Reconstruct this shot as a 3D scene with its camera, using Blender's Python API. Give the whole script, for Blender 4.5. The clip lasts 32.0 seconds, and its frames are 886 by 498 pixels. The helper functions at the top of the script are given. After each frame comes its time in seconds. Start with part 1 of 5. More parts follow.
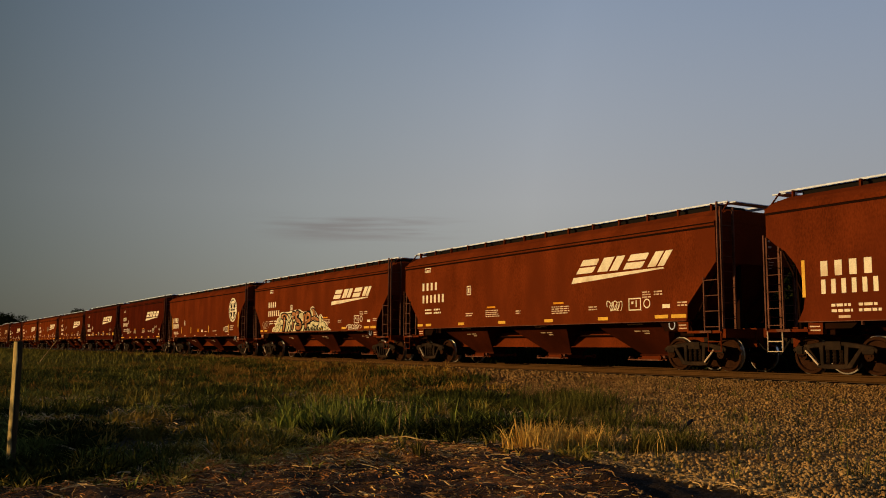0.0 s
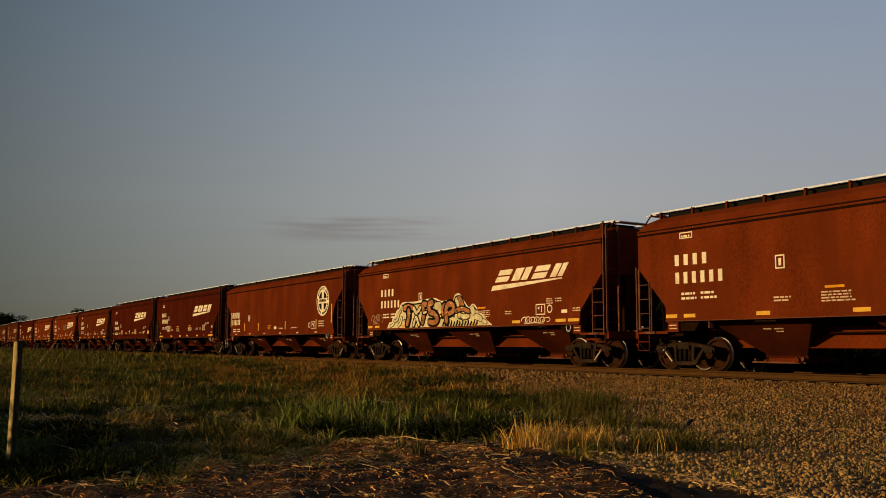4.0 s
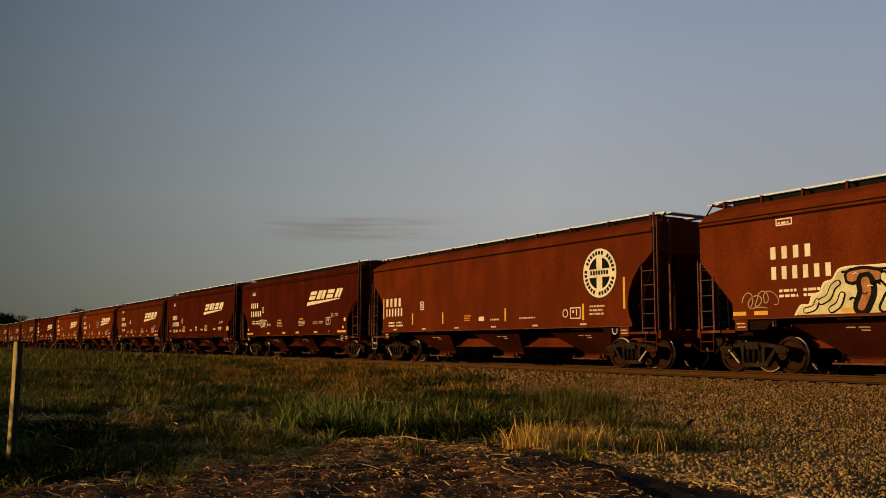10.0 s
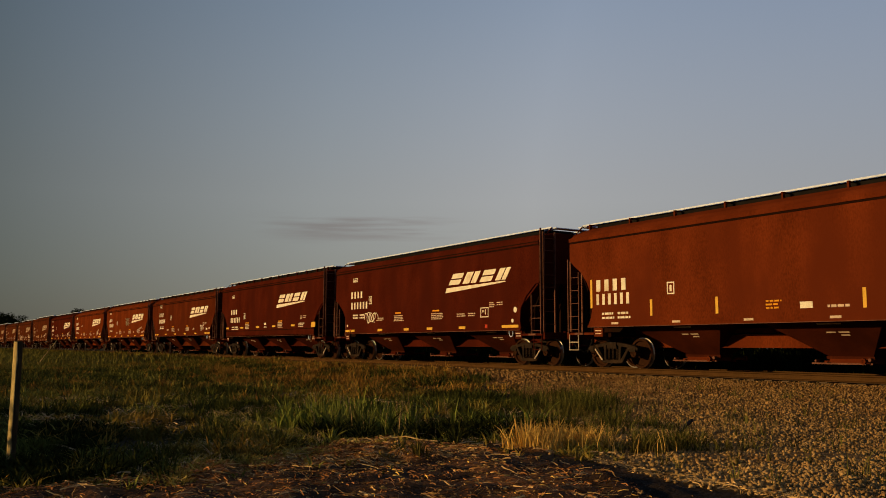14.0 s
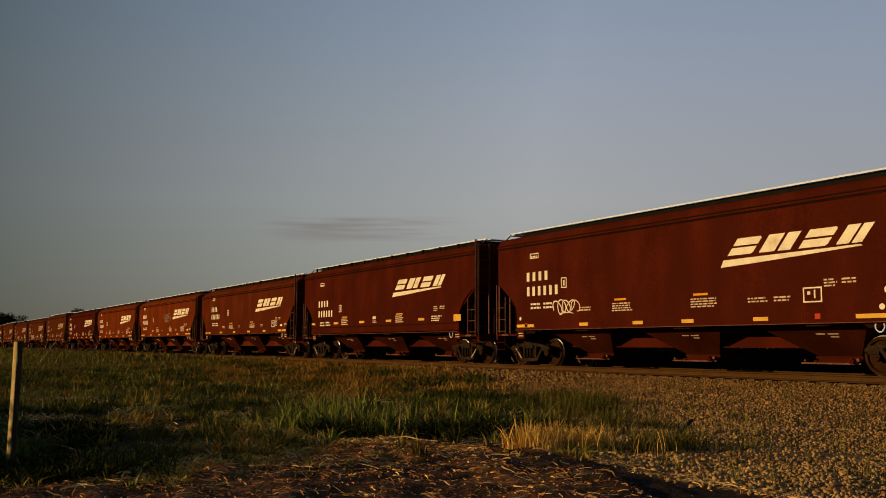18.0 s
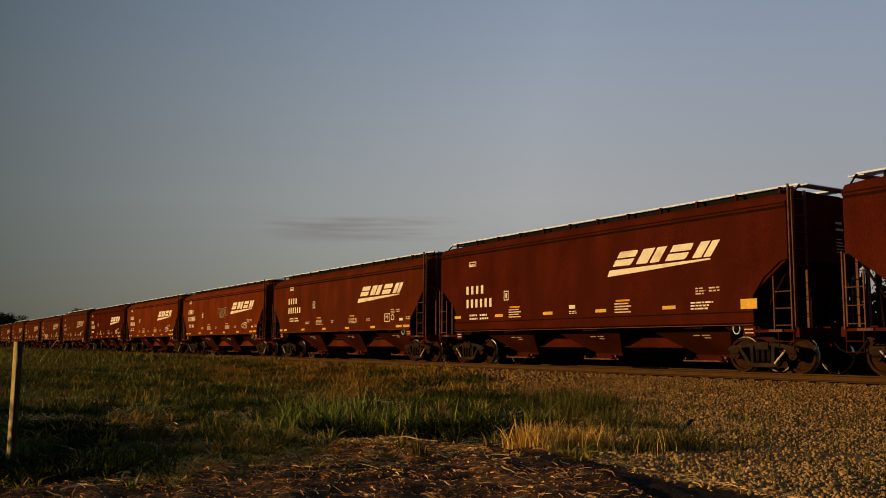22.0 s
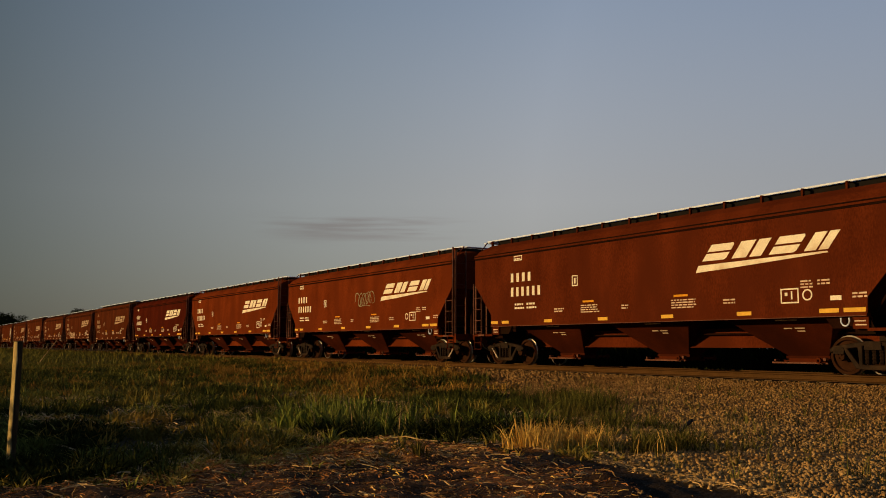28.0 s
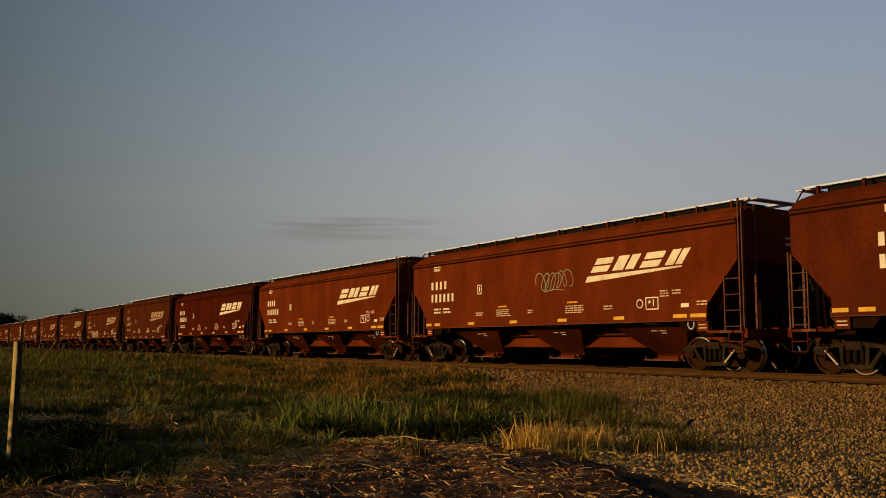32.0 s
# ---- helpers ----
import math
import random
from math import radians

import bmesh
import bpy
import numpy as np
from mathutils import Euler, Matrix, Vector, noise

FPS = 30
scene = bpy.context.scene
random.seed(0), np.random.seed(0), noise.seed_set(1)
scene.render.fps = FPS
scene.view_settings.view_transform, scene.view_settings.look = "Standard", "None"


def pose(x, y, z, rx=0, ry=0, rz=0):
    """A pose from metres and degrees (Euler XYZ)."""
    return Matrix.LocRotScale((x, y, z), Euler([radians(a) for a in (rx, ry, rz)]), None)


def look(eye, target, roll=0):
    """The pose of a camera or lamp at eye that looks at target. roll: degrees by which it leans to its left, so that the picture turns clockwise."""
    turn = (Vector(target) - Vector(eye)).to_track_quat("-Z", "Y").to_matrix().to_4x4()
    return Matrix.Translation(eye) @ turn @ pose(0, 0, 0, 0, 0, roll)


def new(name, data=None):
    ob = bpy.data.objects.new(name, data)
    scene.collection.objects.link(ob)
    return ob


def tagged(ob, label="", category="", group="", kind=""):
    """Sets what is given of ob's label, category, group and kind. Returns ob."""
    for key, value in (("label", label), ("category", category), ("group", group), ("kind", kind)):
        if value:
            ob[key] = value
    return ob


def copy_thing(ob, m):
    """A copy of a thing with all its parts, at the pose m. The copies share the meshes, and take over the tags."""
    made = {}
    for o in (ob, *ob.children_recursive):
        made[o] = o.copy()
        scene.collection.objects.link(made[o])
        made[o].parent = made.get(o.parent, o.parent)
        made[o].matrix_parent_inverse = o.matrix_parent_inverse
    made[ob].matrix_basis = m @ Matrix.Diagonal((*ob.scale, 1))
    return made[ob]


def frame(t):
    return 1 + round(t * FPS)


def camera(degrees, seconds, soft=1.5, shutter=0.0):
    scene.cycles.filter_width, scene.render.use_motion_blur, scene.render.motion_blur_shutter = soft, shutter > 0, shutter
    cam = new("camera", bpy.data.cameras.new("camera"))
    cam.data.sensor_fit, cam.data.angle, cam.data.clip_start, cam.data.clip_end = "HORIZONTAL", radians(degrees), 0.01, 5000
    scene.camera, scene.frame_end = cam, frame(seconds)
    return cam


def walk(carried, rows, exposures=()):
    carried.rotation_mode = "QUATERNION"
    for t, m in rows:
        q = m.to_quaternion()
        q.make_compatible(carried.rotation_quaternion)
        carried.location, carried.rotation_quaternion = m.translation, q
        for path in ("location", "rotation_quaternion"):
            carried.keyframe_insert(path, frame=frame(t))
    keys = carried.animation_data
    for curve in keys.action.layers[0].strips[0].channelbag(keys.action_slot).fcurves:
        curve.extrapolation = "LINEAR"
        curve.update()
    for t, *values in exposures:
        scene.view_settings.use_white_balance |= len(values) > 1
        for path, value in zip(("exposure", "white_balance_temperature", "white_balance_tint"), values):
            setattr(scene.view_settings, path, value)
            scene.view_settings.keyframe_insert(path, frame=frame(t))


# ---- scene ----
cam = camera(52.77, 32.0, 0.95)

# ---- camera: a tripod beside the line, eye 1.25 m over the verge ----
EYE = (0.0, -20.41, 1.25)
YAW, PITCH, ROLL = radians(31.677), radians(6.256), 0.251
AIM = (EYE[0] - math.cos(YAW) * math.cos(PITCH), EYE[1] + math.sin(YAW) * math.cos(PITCH), EYE[2] + math.sin(PITCH))
VIEW = look(EYE, AIM, ROLL)
walk(cam, [(0, VIEW), (32, VIEW)], [(0, 0.0, 7100, 10), (32, 0.0, 7100, 10)])

# ---- light: low evening sun from behind the camera's left, hazy blue sky ----
SUN_EL, SUN_AZ = radians(11.0), radians(-121.0)
SUN_DIR = Vector((math.cos(SUN_AZ) * math.cos(SUN_EL), math.sin(SUN_AZ) * math.cos(SUN_EL), math.sin(SUN_EL)))
sun_data = bpy.data.lights.new("sun", "SUN")
sun_data.energy, sun_data.angle, sun_data.color = 4.3, radians(0.6), (1.0, 0.645, 0.275)
sun = new("sun", sun_data)
sun.matrix_world = look(SUN_DIR * 100, (0, 0, 0))

world = bpy.data.worlds.new("evening_sky")
scene.world = world
world.use_nodes = True
wn, wl = world.node_tree.nodes, world.node_tree.links
wn.clear()
w_out = wn.new("ShaderNodeOutputWorld")
w_bg = wn.new("ShaderNodeBackground")
w_sky = wn.new("ShaderNodeTexSky")
w_sky.sky_type, w_sky.sun_disc = "NISHITA", False
w_sky.sun_elevation, w_sky.sun_rotation = SUN_EL, math.atan2(SUN_DIR.x, SUN_DIR.y)
w_sky.air_density, w_sky.dust_density, w_sky.ozone_density = 1.0, 0.6, 2.0
w_tc = wn.new("ShaderNodeTexCoord")
w_sep = wn.new("ShaderNodeSeparateXYZ")
wl.new(w_tc.outputs["Generated"], w_sep.inputs[0])
# haze thickens towards the horizon
w_ramp = wn.new("ShaderNodeValToRGB")
wl.new(w_sep.outputs["Z"], w_ramp.inputs[0])
w_ramp.color_ramp.elements[0].position, w_ramp.color_ramp.elements[0].color = 0.0, (0.9, 0.9, 0.9, 1)
w_ramp.color_ramp.elements[1].position, w_ramp.color_ramp.elements[1].color = 0.62, (0.05, 0.05, 0.05, 1)
mid = w_ramp.color_ramp.elements.new(0.18)
mid.color = (0.72, 0.72, 0.72, 1)
upper = w_ramp.color_ramp.elements.new(0.37)
upper.color = (0.34, 0.34, 0.34, 1)
w_str = wn.new("ShaderNodeMix")
w_str.data_type, w_str.blend_type = "RGBA", "MULTIPLY"
w_str.inputs["Factor"].default_value = 1.0
w_str.inputs["B"].default_value = (0.15, 0.15, 0.155, 1)
wl.new(w_sky.outputs[0], w_str.inputs["A"])
w_mix = wn.new("ShaderNodeMix")
w_mix.data_type = "RGBA"
wl.new(w_ramp.outputs[0], w_mix.inputs["Factor"])
wl.new(w_str.outputs["Result"], w_mix.inputs["A"])
# a duller band of haze lies on the horizon
w_low = wn.new("ShaderNodeValToRGB")
wl.new(w_sep.outputs["Z"], w_low.inputs[0])
w_low.color_ramp.elements[0].position, w_low.color_ramp.elements[0].color = 0.03, (0.178, 0.175, 0.172, 1)
w_low.color_ramp.elements[1].position, w_low.color_ramp.elements[1].color = 0.16, (0.262, 0.254, 0.250, 1)
wl.new(w_low.outputs[0], w_mix.inputs["B"])
# thin streaks of cloud low over the horizon
w_map = wn.new("ShaderNodeMapping")
w_map.inputs["Scale"].default_value = (2.2, 2.2, 40.0)
w_map.inputs["Location"].default_value = (3.1, 0.7, 0.4)
wl.new(w_tc.outputs["Generated"], w_map.inputs[0])
w_noise = wn.new("ShaderNodeTexNoise")
w_noise.inputs["Scale"].default_value, w_noise.inputs["Detail"].default_value = 2.3, 5.0
wl.new(w_map.outputs[0], w_noise.inputs["Vector"])
w_cr = wn.new("ShaderNodeMapRange")
w_cr.inputs["From Min"].default_value, w_cr.inputs["From Max"].default_value = 0.44, 0.60
wl.new(w_noise.outputs["Fac"], w_cr.inputs["Value"])
# they lie in one low bank to the north-west
w_gate = []
for axis, lo_, hi_ in (("Z", 0.108, 0.128), ("Z", 0.152, 0.138), ("Y", 0.31, 0.41), ("Y", 0.57, 0.48)):
    w_g = wn.new("ShaderNodeMapRange")
    w_g.interpolation_type = "SMOOTHSTEP"
    w_g.inputs["From Min"].default_value, w_g.inputs["From Max"].default_value = lo_, hi_
    wl.new(w_sep.outputs[axis], w_g.inputs["Value"])
    if w_gate:
        w_p = wn.new("ShaderNodeMath")
        w_p.operation = "MULTIPLY"
        wl.new(w_gate[-1].outputs[0], w_p.inputs[0]), wl.new(w_g.outputs[0], w_p.inputs[1])
        w_gate.append(w_p)
    else:
        w_gate.append(w_g)
w_band = w_gate[-1]
w_mul = wn.new("ShaderNodeMath")
w_mul.operation = "MULTIPLY"
wl.new(w_cr.outputs[0], w_mul.inputs[0]), wl.new(w_band.outputs[0], w_mul.inputs[1])
w_mul2 = wn.new("ShaderNodeMath")
w_mul2.operation, w_mul2.inputs[1].default_value = "MULTIPLY", 0.60
wl.new(w_mul.outputs[0], w_mul2.inputs[0])
w_cl = wn.new("ShaderNodeMix")
w_cl.data_type = "RGBA"
wl.new(w_mul2.outputs[0], w_cl.inputs["Factor"])
wl.new(w_mix.outputs["Result"], w_cl.inputs["A"])
w_cl.inputs["B"].default_value = (0.180, 0.164, 0.166, 1)
# the sky brightens and warms towards the north, away from the sun
w_tint = wn.new("ShaderNodeValToRGB")
wl.new(w_sep.outputs["Y"], w_tint.inputs[0])
w_tint.color_ramp.elements[0].position, w_tint.color_ramp.elements[0].color = 0.0, (0.275, 0.310, 0.300, 1)
w_tint.color_ramp.elements[1].position, w_tint.color_ramp.elements[1].color = 0.90, (1.05, 1.01, 1.06, 1)
for at_, tint_ in ((0.40, (1.02, 1.02, 1.03, 1)), (0.60, (1.33, 1.28, 1.30, 1))):
    w_e = w_tint.color_ramp.elements.new(at_)
    w_e.color = tint_
w_fin = wn.new("ShaderNodeMix")
w_fin.data_type, w_fin.blend_type = "RGBA", "MULTIPLY"
w_fin.inputs["Factor"].default_value = 1.0
wl.new(w_cl.outputs["Result"], w_fin.inputs["A"]), wl.new(w_tint.outputs[0], w_fin.inputs["B"])
wl.new(w_fin.outputs["Result"], w_bg.inputs["Color"])
w_bg.inputs["Strength"].default_value = 1.0
wl.new(w_bg.outputs[0], w_out.inputs["Surface"])

# ---- materials ----


def material(name, base, rough=0.6, metal=0.0, spread=0.25, scale=6.0, fine=60.0, bump=0.0, stretch=(1, 1, 1), second=None, amount=0.4,
             spec=0.0, island=0.0, rand=0.0):
    """A painted, rusty, mineral or plant surface: base colour varied at two scales, a second colour in patches, bump."""
    m = bpy.data.materials.new(name)
    m.use_nodes = True
    n, l = m.node_tree.nodes, m.node_tree.links
    b = n["Principled BSDF"]
    b.inputs["Roughness"].default_value, b.inputs["Metallic"].default_value = rough, metal
    b.inputs["Specular IOR Level"].default_value = spec
    tc = n.new("ShaderNodeTexCoord")
    mp = n.new("ShaderNodeMapping")
    mp.inputs["Scale"].default_value = stretch
    l.new(tc.outputs["Object"], mp.inputs[0])
    big, small = n.new("ShaderNodeTexNoise"), n.new("ShaderNodeTexNoise")
    big.inputs["Scale"].default_value, big.inputs["Detail"].default_value = scale, 6.0
    small.inputs["Scale"].default_value, small.inputs["Detail"].default_value = fine, 4.0
    l.new(mp.outputs[0], big.inputs["Vector"]), l.new(mp.outputs[0], small.inputs["Vector"])
    add = n.new("ShaderNodeMath")
    add.operation = "ADD"
    l.new(big.outputs["Fac"], add.inputs[0]), l.new(small.outputs["Fac"], add.inputs[1])
    last = add.outputs[0]
    lo, hi = 0.75, 1.25
    if island or rand:
        src = n.new("ShaderNodeNewGeometry").outputs["Random Per Island"] if island else n.new("ShaderNodeObjectInfo").outputs["Random"]
        k = n.new("ShaderNodeMath")
        k.operation, k.inputs[1].default_value = "MULTIPLY_ADD", island or rand
        l.new(src, k.inputs[0]), l.new(last, k.inputs[2])
        last, hi = k.outputs[0], hi + (island or rand)
    rng = n.new("ShaderNodeMapRange")
    rng.inputs["From Min"].default_value, rng.inputs["From Max"].default_value = lo, hi
    rng.inputs["To Min"].default_value, rng.inputs["To Max"].default_value = 1 - spread, 1 + spread
    l.new(last, rng.inputs["Value"])
    col = n.new("ShaderNodeMix")
    col.data_type, col.blend_type = "RGBA", "MULTIPLY"
    col.inputs["Factor"].default_value = 1.0
    col.inputs["A"].default_value = (*base, 1)
    l.new(rng.outputs[0], col.inputs["B"])
    out = col.outputs["Result"]
    if second:
        pn = n.new("ShaderNodeTexNoise")
        pn.inputs["Scale"].default_value, pn.inputs["Detail"].default_value = scale * 0.63, 8.0
        l.new(mp.outputs[0], pn.inputs["Vector"])
        pr = n.new("ShaderNodeMapRange")
        pr.inputs["From Min"].default_value, pr.inputs["From Max"].default_value = 0.62 - amount * 0.3, 0.82 - amount * 0.3
        l.new(pn.outputs["Fac"], pr.inputs["Value"])
        mx = n.new("ShaderNodeMix")
        mx.data_type = "RGBA"
        l.new(pr.outputs[0], mx.inputs["Factor"]), l.new(out, mx.inputs["A"])
        mx.inputs["B"].default_value = (*second, 1)
        out = mx.outputs["Result"]
    l.new(out, b.inputs["Base Color"])
    if bump:
        bp = n.new("ShaderNodeBump")
        bp.inputs["Strength"].default_value, bp.inputs["Distance"].default_value = bump, 0.02
        l.new(add.outputs[0], bp.inputs["Height"])
        l.new(bp.outputs[0], b.inputs["Normal"])
    return m


# car paint: oxide brown in four ages under dull dust, plus one tone holding distance haze, with faint streaks that run
# down the sides
def car_paint(name, base, second, rough=0.65, spread=0.32, amount=0.55, spec=0.0):
    return material(name, base, rough, spread=spread, scale=0.9, fine=22, bump=0.06, stretch=(1.3, 1.3, 0.6), second=second, amount=amount, spec=spec)


PAINT = {
    "warm": car_paint("oxide_brown_paint", (0.122, 0.0240, 0.0072), (0.098, 0.0196, 0.0064)),
    "worn": car_paint("worn_oxide_brown_paint", (0.083, 0.0168, 0.0060), (0.066, 0.0140, 0.0055)),
    "faded": car_paint("faded_brown_paint", (0.110, 0.0215, 0.0068), (0.090, 0.0175, 0.0064), 0.72, amount=0.6),
    "hazed": car_paint("haze_toned_brown_paint", (0.070, 0.0180, 0.0075), (0.054, 0.0145, 0.0066)),
    "dark": car_paint("dark_brown_paint", (0.058, 0.0096, 0.0046), (0.046, 0.0083, 0.0044)),
}
M_BAY = car_paint("dark_hopper_paint", (0.054, 0.0115, 0.0048), (0.032, 0.0078, 0.0038), spread=0.3, amount=0.6)
M_UNDER = material("dusty_underframe_and_shade_paint", (0.016, 0.006, 0.0035), 0.9, spread=0.35, scale=2.0, fine=30, bump=0.1, second=(0.012, 0.007, 0.004), amount=0.6)
M_CAST = material("grimy_cast_steel", (0.014, 0.008, 0.005), 0.55, 0.1, spread=0.5, scale=5, fine=50, bump=0.15, second=(0.034, 0.019, 0.010), amount=0.35, spec=0.03)
M_WHEEL = material("rusty_wheel_steel", (0.030, 0.013, 0.007), 0.7, 0.1, spread=0.3, scale=4, fine=40, bump=0.1)
M_TREAD = material("bright_wheel_tread", (0.50, 0.46, 0.42), 0.28, 0.9, spread=0.12)
M_WALK = material("galvanised_walkway", (0.62, 0.73, 0.95), 0.5, 0.0, spread=0.2, scale=5)
M_LADDER = material("pale_ladder_and_highlight_paint", (0.135, 0.060, 0.042), 0.7, spread=0.4, scale=3, fine=30)
M_WHITE = material("aged_white_lettering_paint", (0.74, 0.70, 0.59), 0.6, spread=0.15, scale=2.5, fine=40, second=(0.55, 0.44, 0.32), amount=0.25)
M_FAINT = material("faded_white_stencil_paint", (0.55, 0.44, 0.34), 0.65, spread=0.25, scale=6, fine=60)
M_DULL = material("faint_and_haze_toned_lettering_paint", (0.36, 0.27, 0.19), 0.7, spread=0.25, scale=3, fine=40)
M_YELLOW = material("yellow_reflective_sheet", (0.66, 0.40, 0.075), 0.4, spread=0.15, scale=6)
M_ORANGE = material("orange_label_sheet", (0.62, 0.28, 0.03), 0.5, spread=0.15, scale=6)
M_RED = material("red_label_sheet", (0.42, 0.05, 0.03), 0.5, spread=0.1)
M_BLACK = material("black_label_paint", (0.012, 0.011, 0.011), 0.5, spread=0.2)
M_CREAM = material("cream_spray_paint", (0.62, 0.58, 0.40), 0.6, spread=0.25, scale=3, fine=30, second=(0.42, 0.42, 0.26), amount=0.5)
M_RUSTSPRAY = material("copper_spray_paint", (0.36, 0.16, 0.07), 0.55, spread=0.35, scale=4, fine=30, second=(0.20, 0.12, 0.10), amount=0.4)
M_GREYSPRAY = material("grey_green_spray_paint", (0.26, 0.27, 0.19), 0.6, spread=0.25)
M_RAIL = material("brown_rail_steel", (0.070, 0.036, 0.014), 0.75, 0.1, spread=0.25, scale=2, fine=50, bump=0.08)
M_TIE = material("weathered_sleeper_timber", (0.10, 0.07, 0.045), 0.9, spread=0.35, scale=3, fine=30, bump=0.2, stretch=(6, 0.6, 6), rand=0.4)
M_STONE = material("crushed_ballast_stone", (0.335, 0.215, 0.092), 0.95, spread=0.62, scale=1.5, fine=40, island=0.8, second=(0.22, 0.125, 0.055), amount=0.3)


def near_track_dirt(m, colour):
    """Brake dust and rust: the stones browner towards the rails, in uneven patches."""
    n, l = m.node_tree.nodes, m.node_tree.links
    sock = n["Principled BSDF"].inputs["Base Color"]
    clean = sock.links[0].from_socket
    geo, sep, patch, add, rng_, mix = [n.new("ShaderNode" + k) for k in ("NewGeometry", "SeparateXYZ", "TexNoise", "Math", "MapRange", "Mix")]
    patch.inputs["Scale"].default_value, patch.inputs["Detail"].default_value = 0.45, 5.0
    l.new(geo.outputs["Position"], sep.inputs[0]), l.new(geo.outputs["Position"], patch.inputs["Vector"])
    add.operation, add.inputs[1].default_value = "MULTIPLY_ADD", 9.0
    l.new(patch.outputs["Fac"], add.inputs[0]), l.new(sep.outputs["Y"], add.inputs[2])
    rng_.inputs["From Min"].default_value, rng_.inputs["From Max"].default_value = -7.5, 1.0
    rng_.inputs["To Max"].default_value = 0.8
    l.new(add.outputs[0], rng_.inputs["Value"])
    mix.data_type, mix.blend_type = "RGBA", "MULTIPLY"
    mix.inputs["B"].default_value = (*colour, 1)
    l.new(rng_.outputs[0], mix.inputs["Factor"]), l.new(clean, mix.inputs["A"]), l.new(mix.outputs["Result"], sock)


near_track_dirt(M_STONE, (0.66, 0.58, 0.50))
M_GRASS = material("green_grass_blade", (0.175, 0.185, 0.042), 0.6, spread=0.85, scale=0.6, fine=9, island=0.95, second=(0.27, 0.165, 0.038), amount=0.6)
M_SHADEGRASS = material("shade_dark_verge_grass", (0.060, 0.068, 0.017), 0.65, spread=0.9, scale=0.6, fine=9, island=1.0, second=(0.11, 0.085, 0.022), amount=0.3)
M_SHADEWEED = material("shade_dark_weed_leaf", (0.022, 0.027, 0.008), 0.7, spread=0.8, scale=0.8, fine=9, island=0.9)
M_SUNGRASS = material("sun_bright_yellowing_grass_blade", (0.34, 0.275, 0.065), 0.65, spread=0.9, scale=0.8, fine=9, island=1.0, second=(0.34, 0.21, 0.07), amount=0.45)
M_PALE = material("bleached_dead_stalk", (0.50, 0.37, 0.21), 0.75, spread=0.5, scale=0.8, fine=12, island=0.9)
M_MEADOW = material("browning_meadow_grass", (0.30, 0.172, 0.038), 0.7, spread=0.7, scale=0.22, fine=7, island=0.8, second=(0.34, 0.165, 0.038), amount=0.5)
M_GREENMEADOW = material("olive_meadow_grass", (0.165, 0.155, 0.034), 0.7, spread=0.85, scale=0.25, fine=7, island=0.95, second=(0.24, 0.17, 0.040), amount=0.35)
M_WEED = material("olive_weed_blade", (0.090, 0.088, 0.022), 0.65, spread=0.85, scale=0.7, fine=9, island=1.0, second=(0.15, 0.11, 0.03), amount=0.35)
M_LITTER = material("brown_leaf_litter", (0.34, 0.150, 0.058), 0.85, spread=0.9, scale=1.2, fine=14, island=1.0, second=(0.36, 0.20, 0.085), amount=0.4)
M_TALL = material("tall_green_grass_blade", (0.150, 0.180, 0.036), 0.55, spread=0.9, scale=0.7, fine=9, island=1.0, second=(0.14, 0.15, 0.042), amount=0.3)
M_DRY = material("golden_dry_grass", (0.68, 0.44, 0.12), 0.7, spread=0.45, scale=0.8, fine=8, island=0.9)
M_STRAW = material("bleached_straw", (0.54, 0.36, 0.16), 0.75, spread=0.85, scale=0.8, fine=12, island=1.0)
# one post in two timber colours, for its shaded and its sunlit side
M_SHADEPOST = material("shade_side_weathered_timber", (0.045, 0.034, 0.020), 0.9, spread=0.4, scale=4, fine=26, bump=0.3, stretch=(8, 8, 0.7))
M_LITPOST = material("lit_side_timber", (0.58, 0.45, 0.20), 0.85, spread=0.4, scale=4, fine=26, bump=0.3, stretch=(8, 8, 0.7), second=(0.16, 0.11, 0.06), amount=0.4)
M_BARK = material("dark_bark", (0.07, 0.055, 0.04), 0.9, spread=0.3, scale=5, bump=0.3)
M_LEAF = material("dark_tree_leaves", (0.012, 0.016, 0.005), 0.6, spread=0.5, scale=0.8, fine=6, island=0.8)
M_DARKIRON = material("dark_scrap_iron", (0.03, 0.026, 0.024), 0.7, 0.3, spread=0.3)

# ---- mesh helpers ----
RAIL_Z = 0.62
CACHE = {}


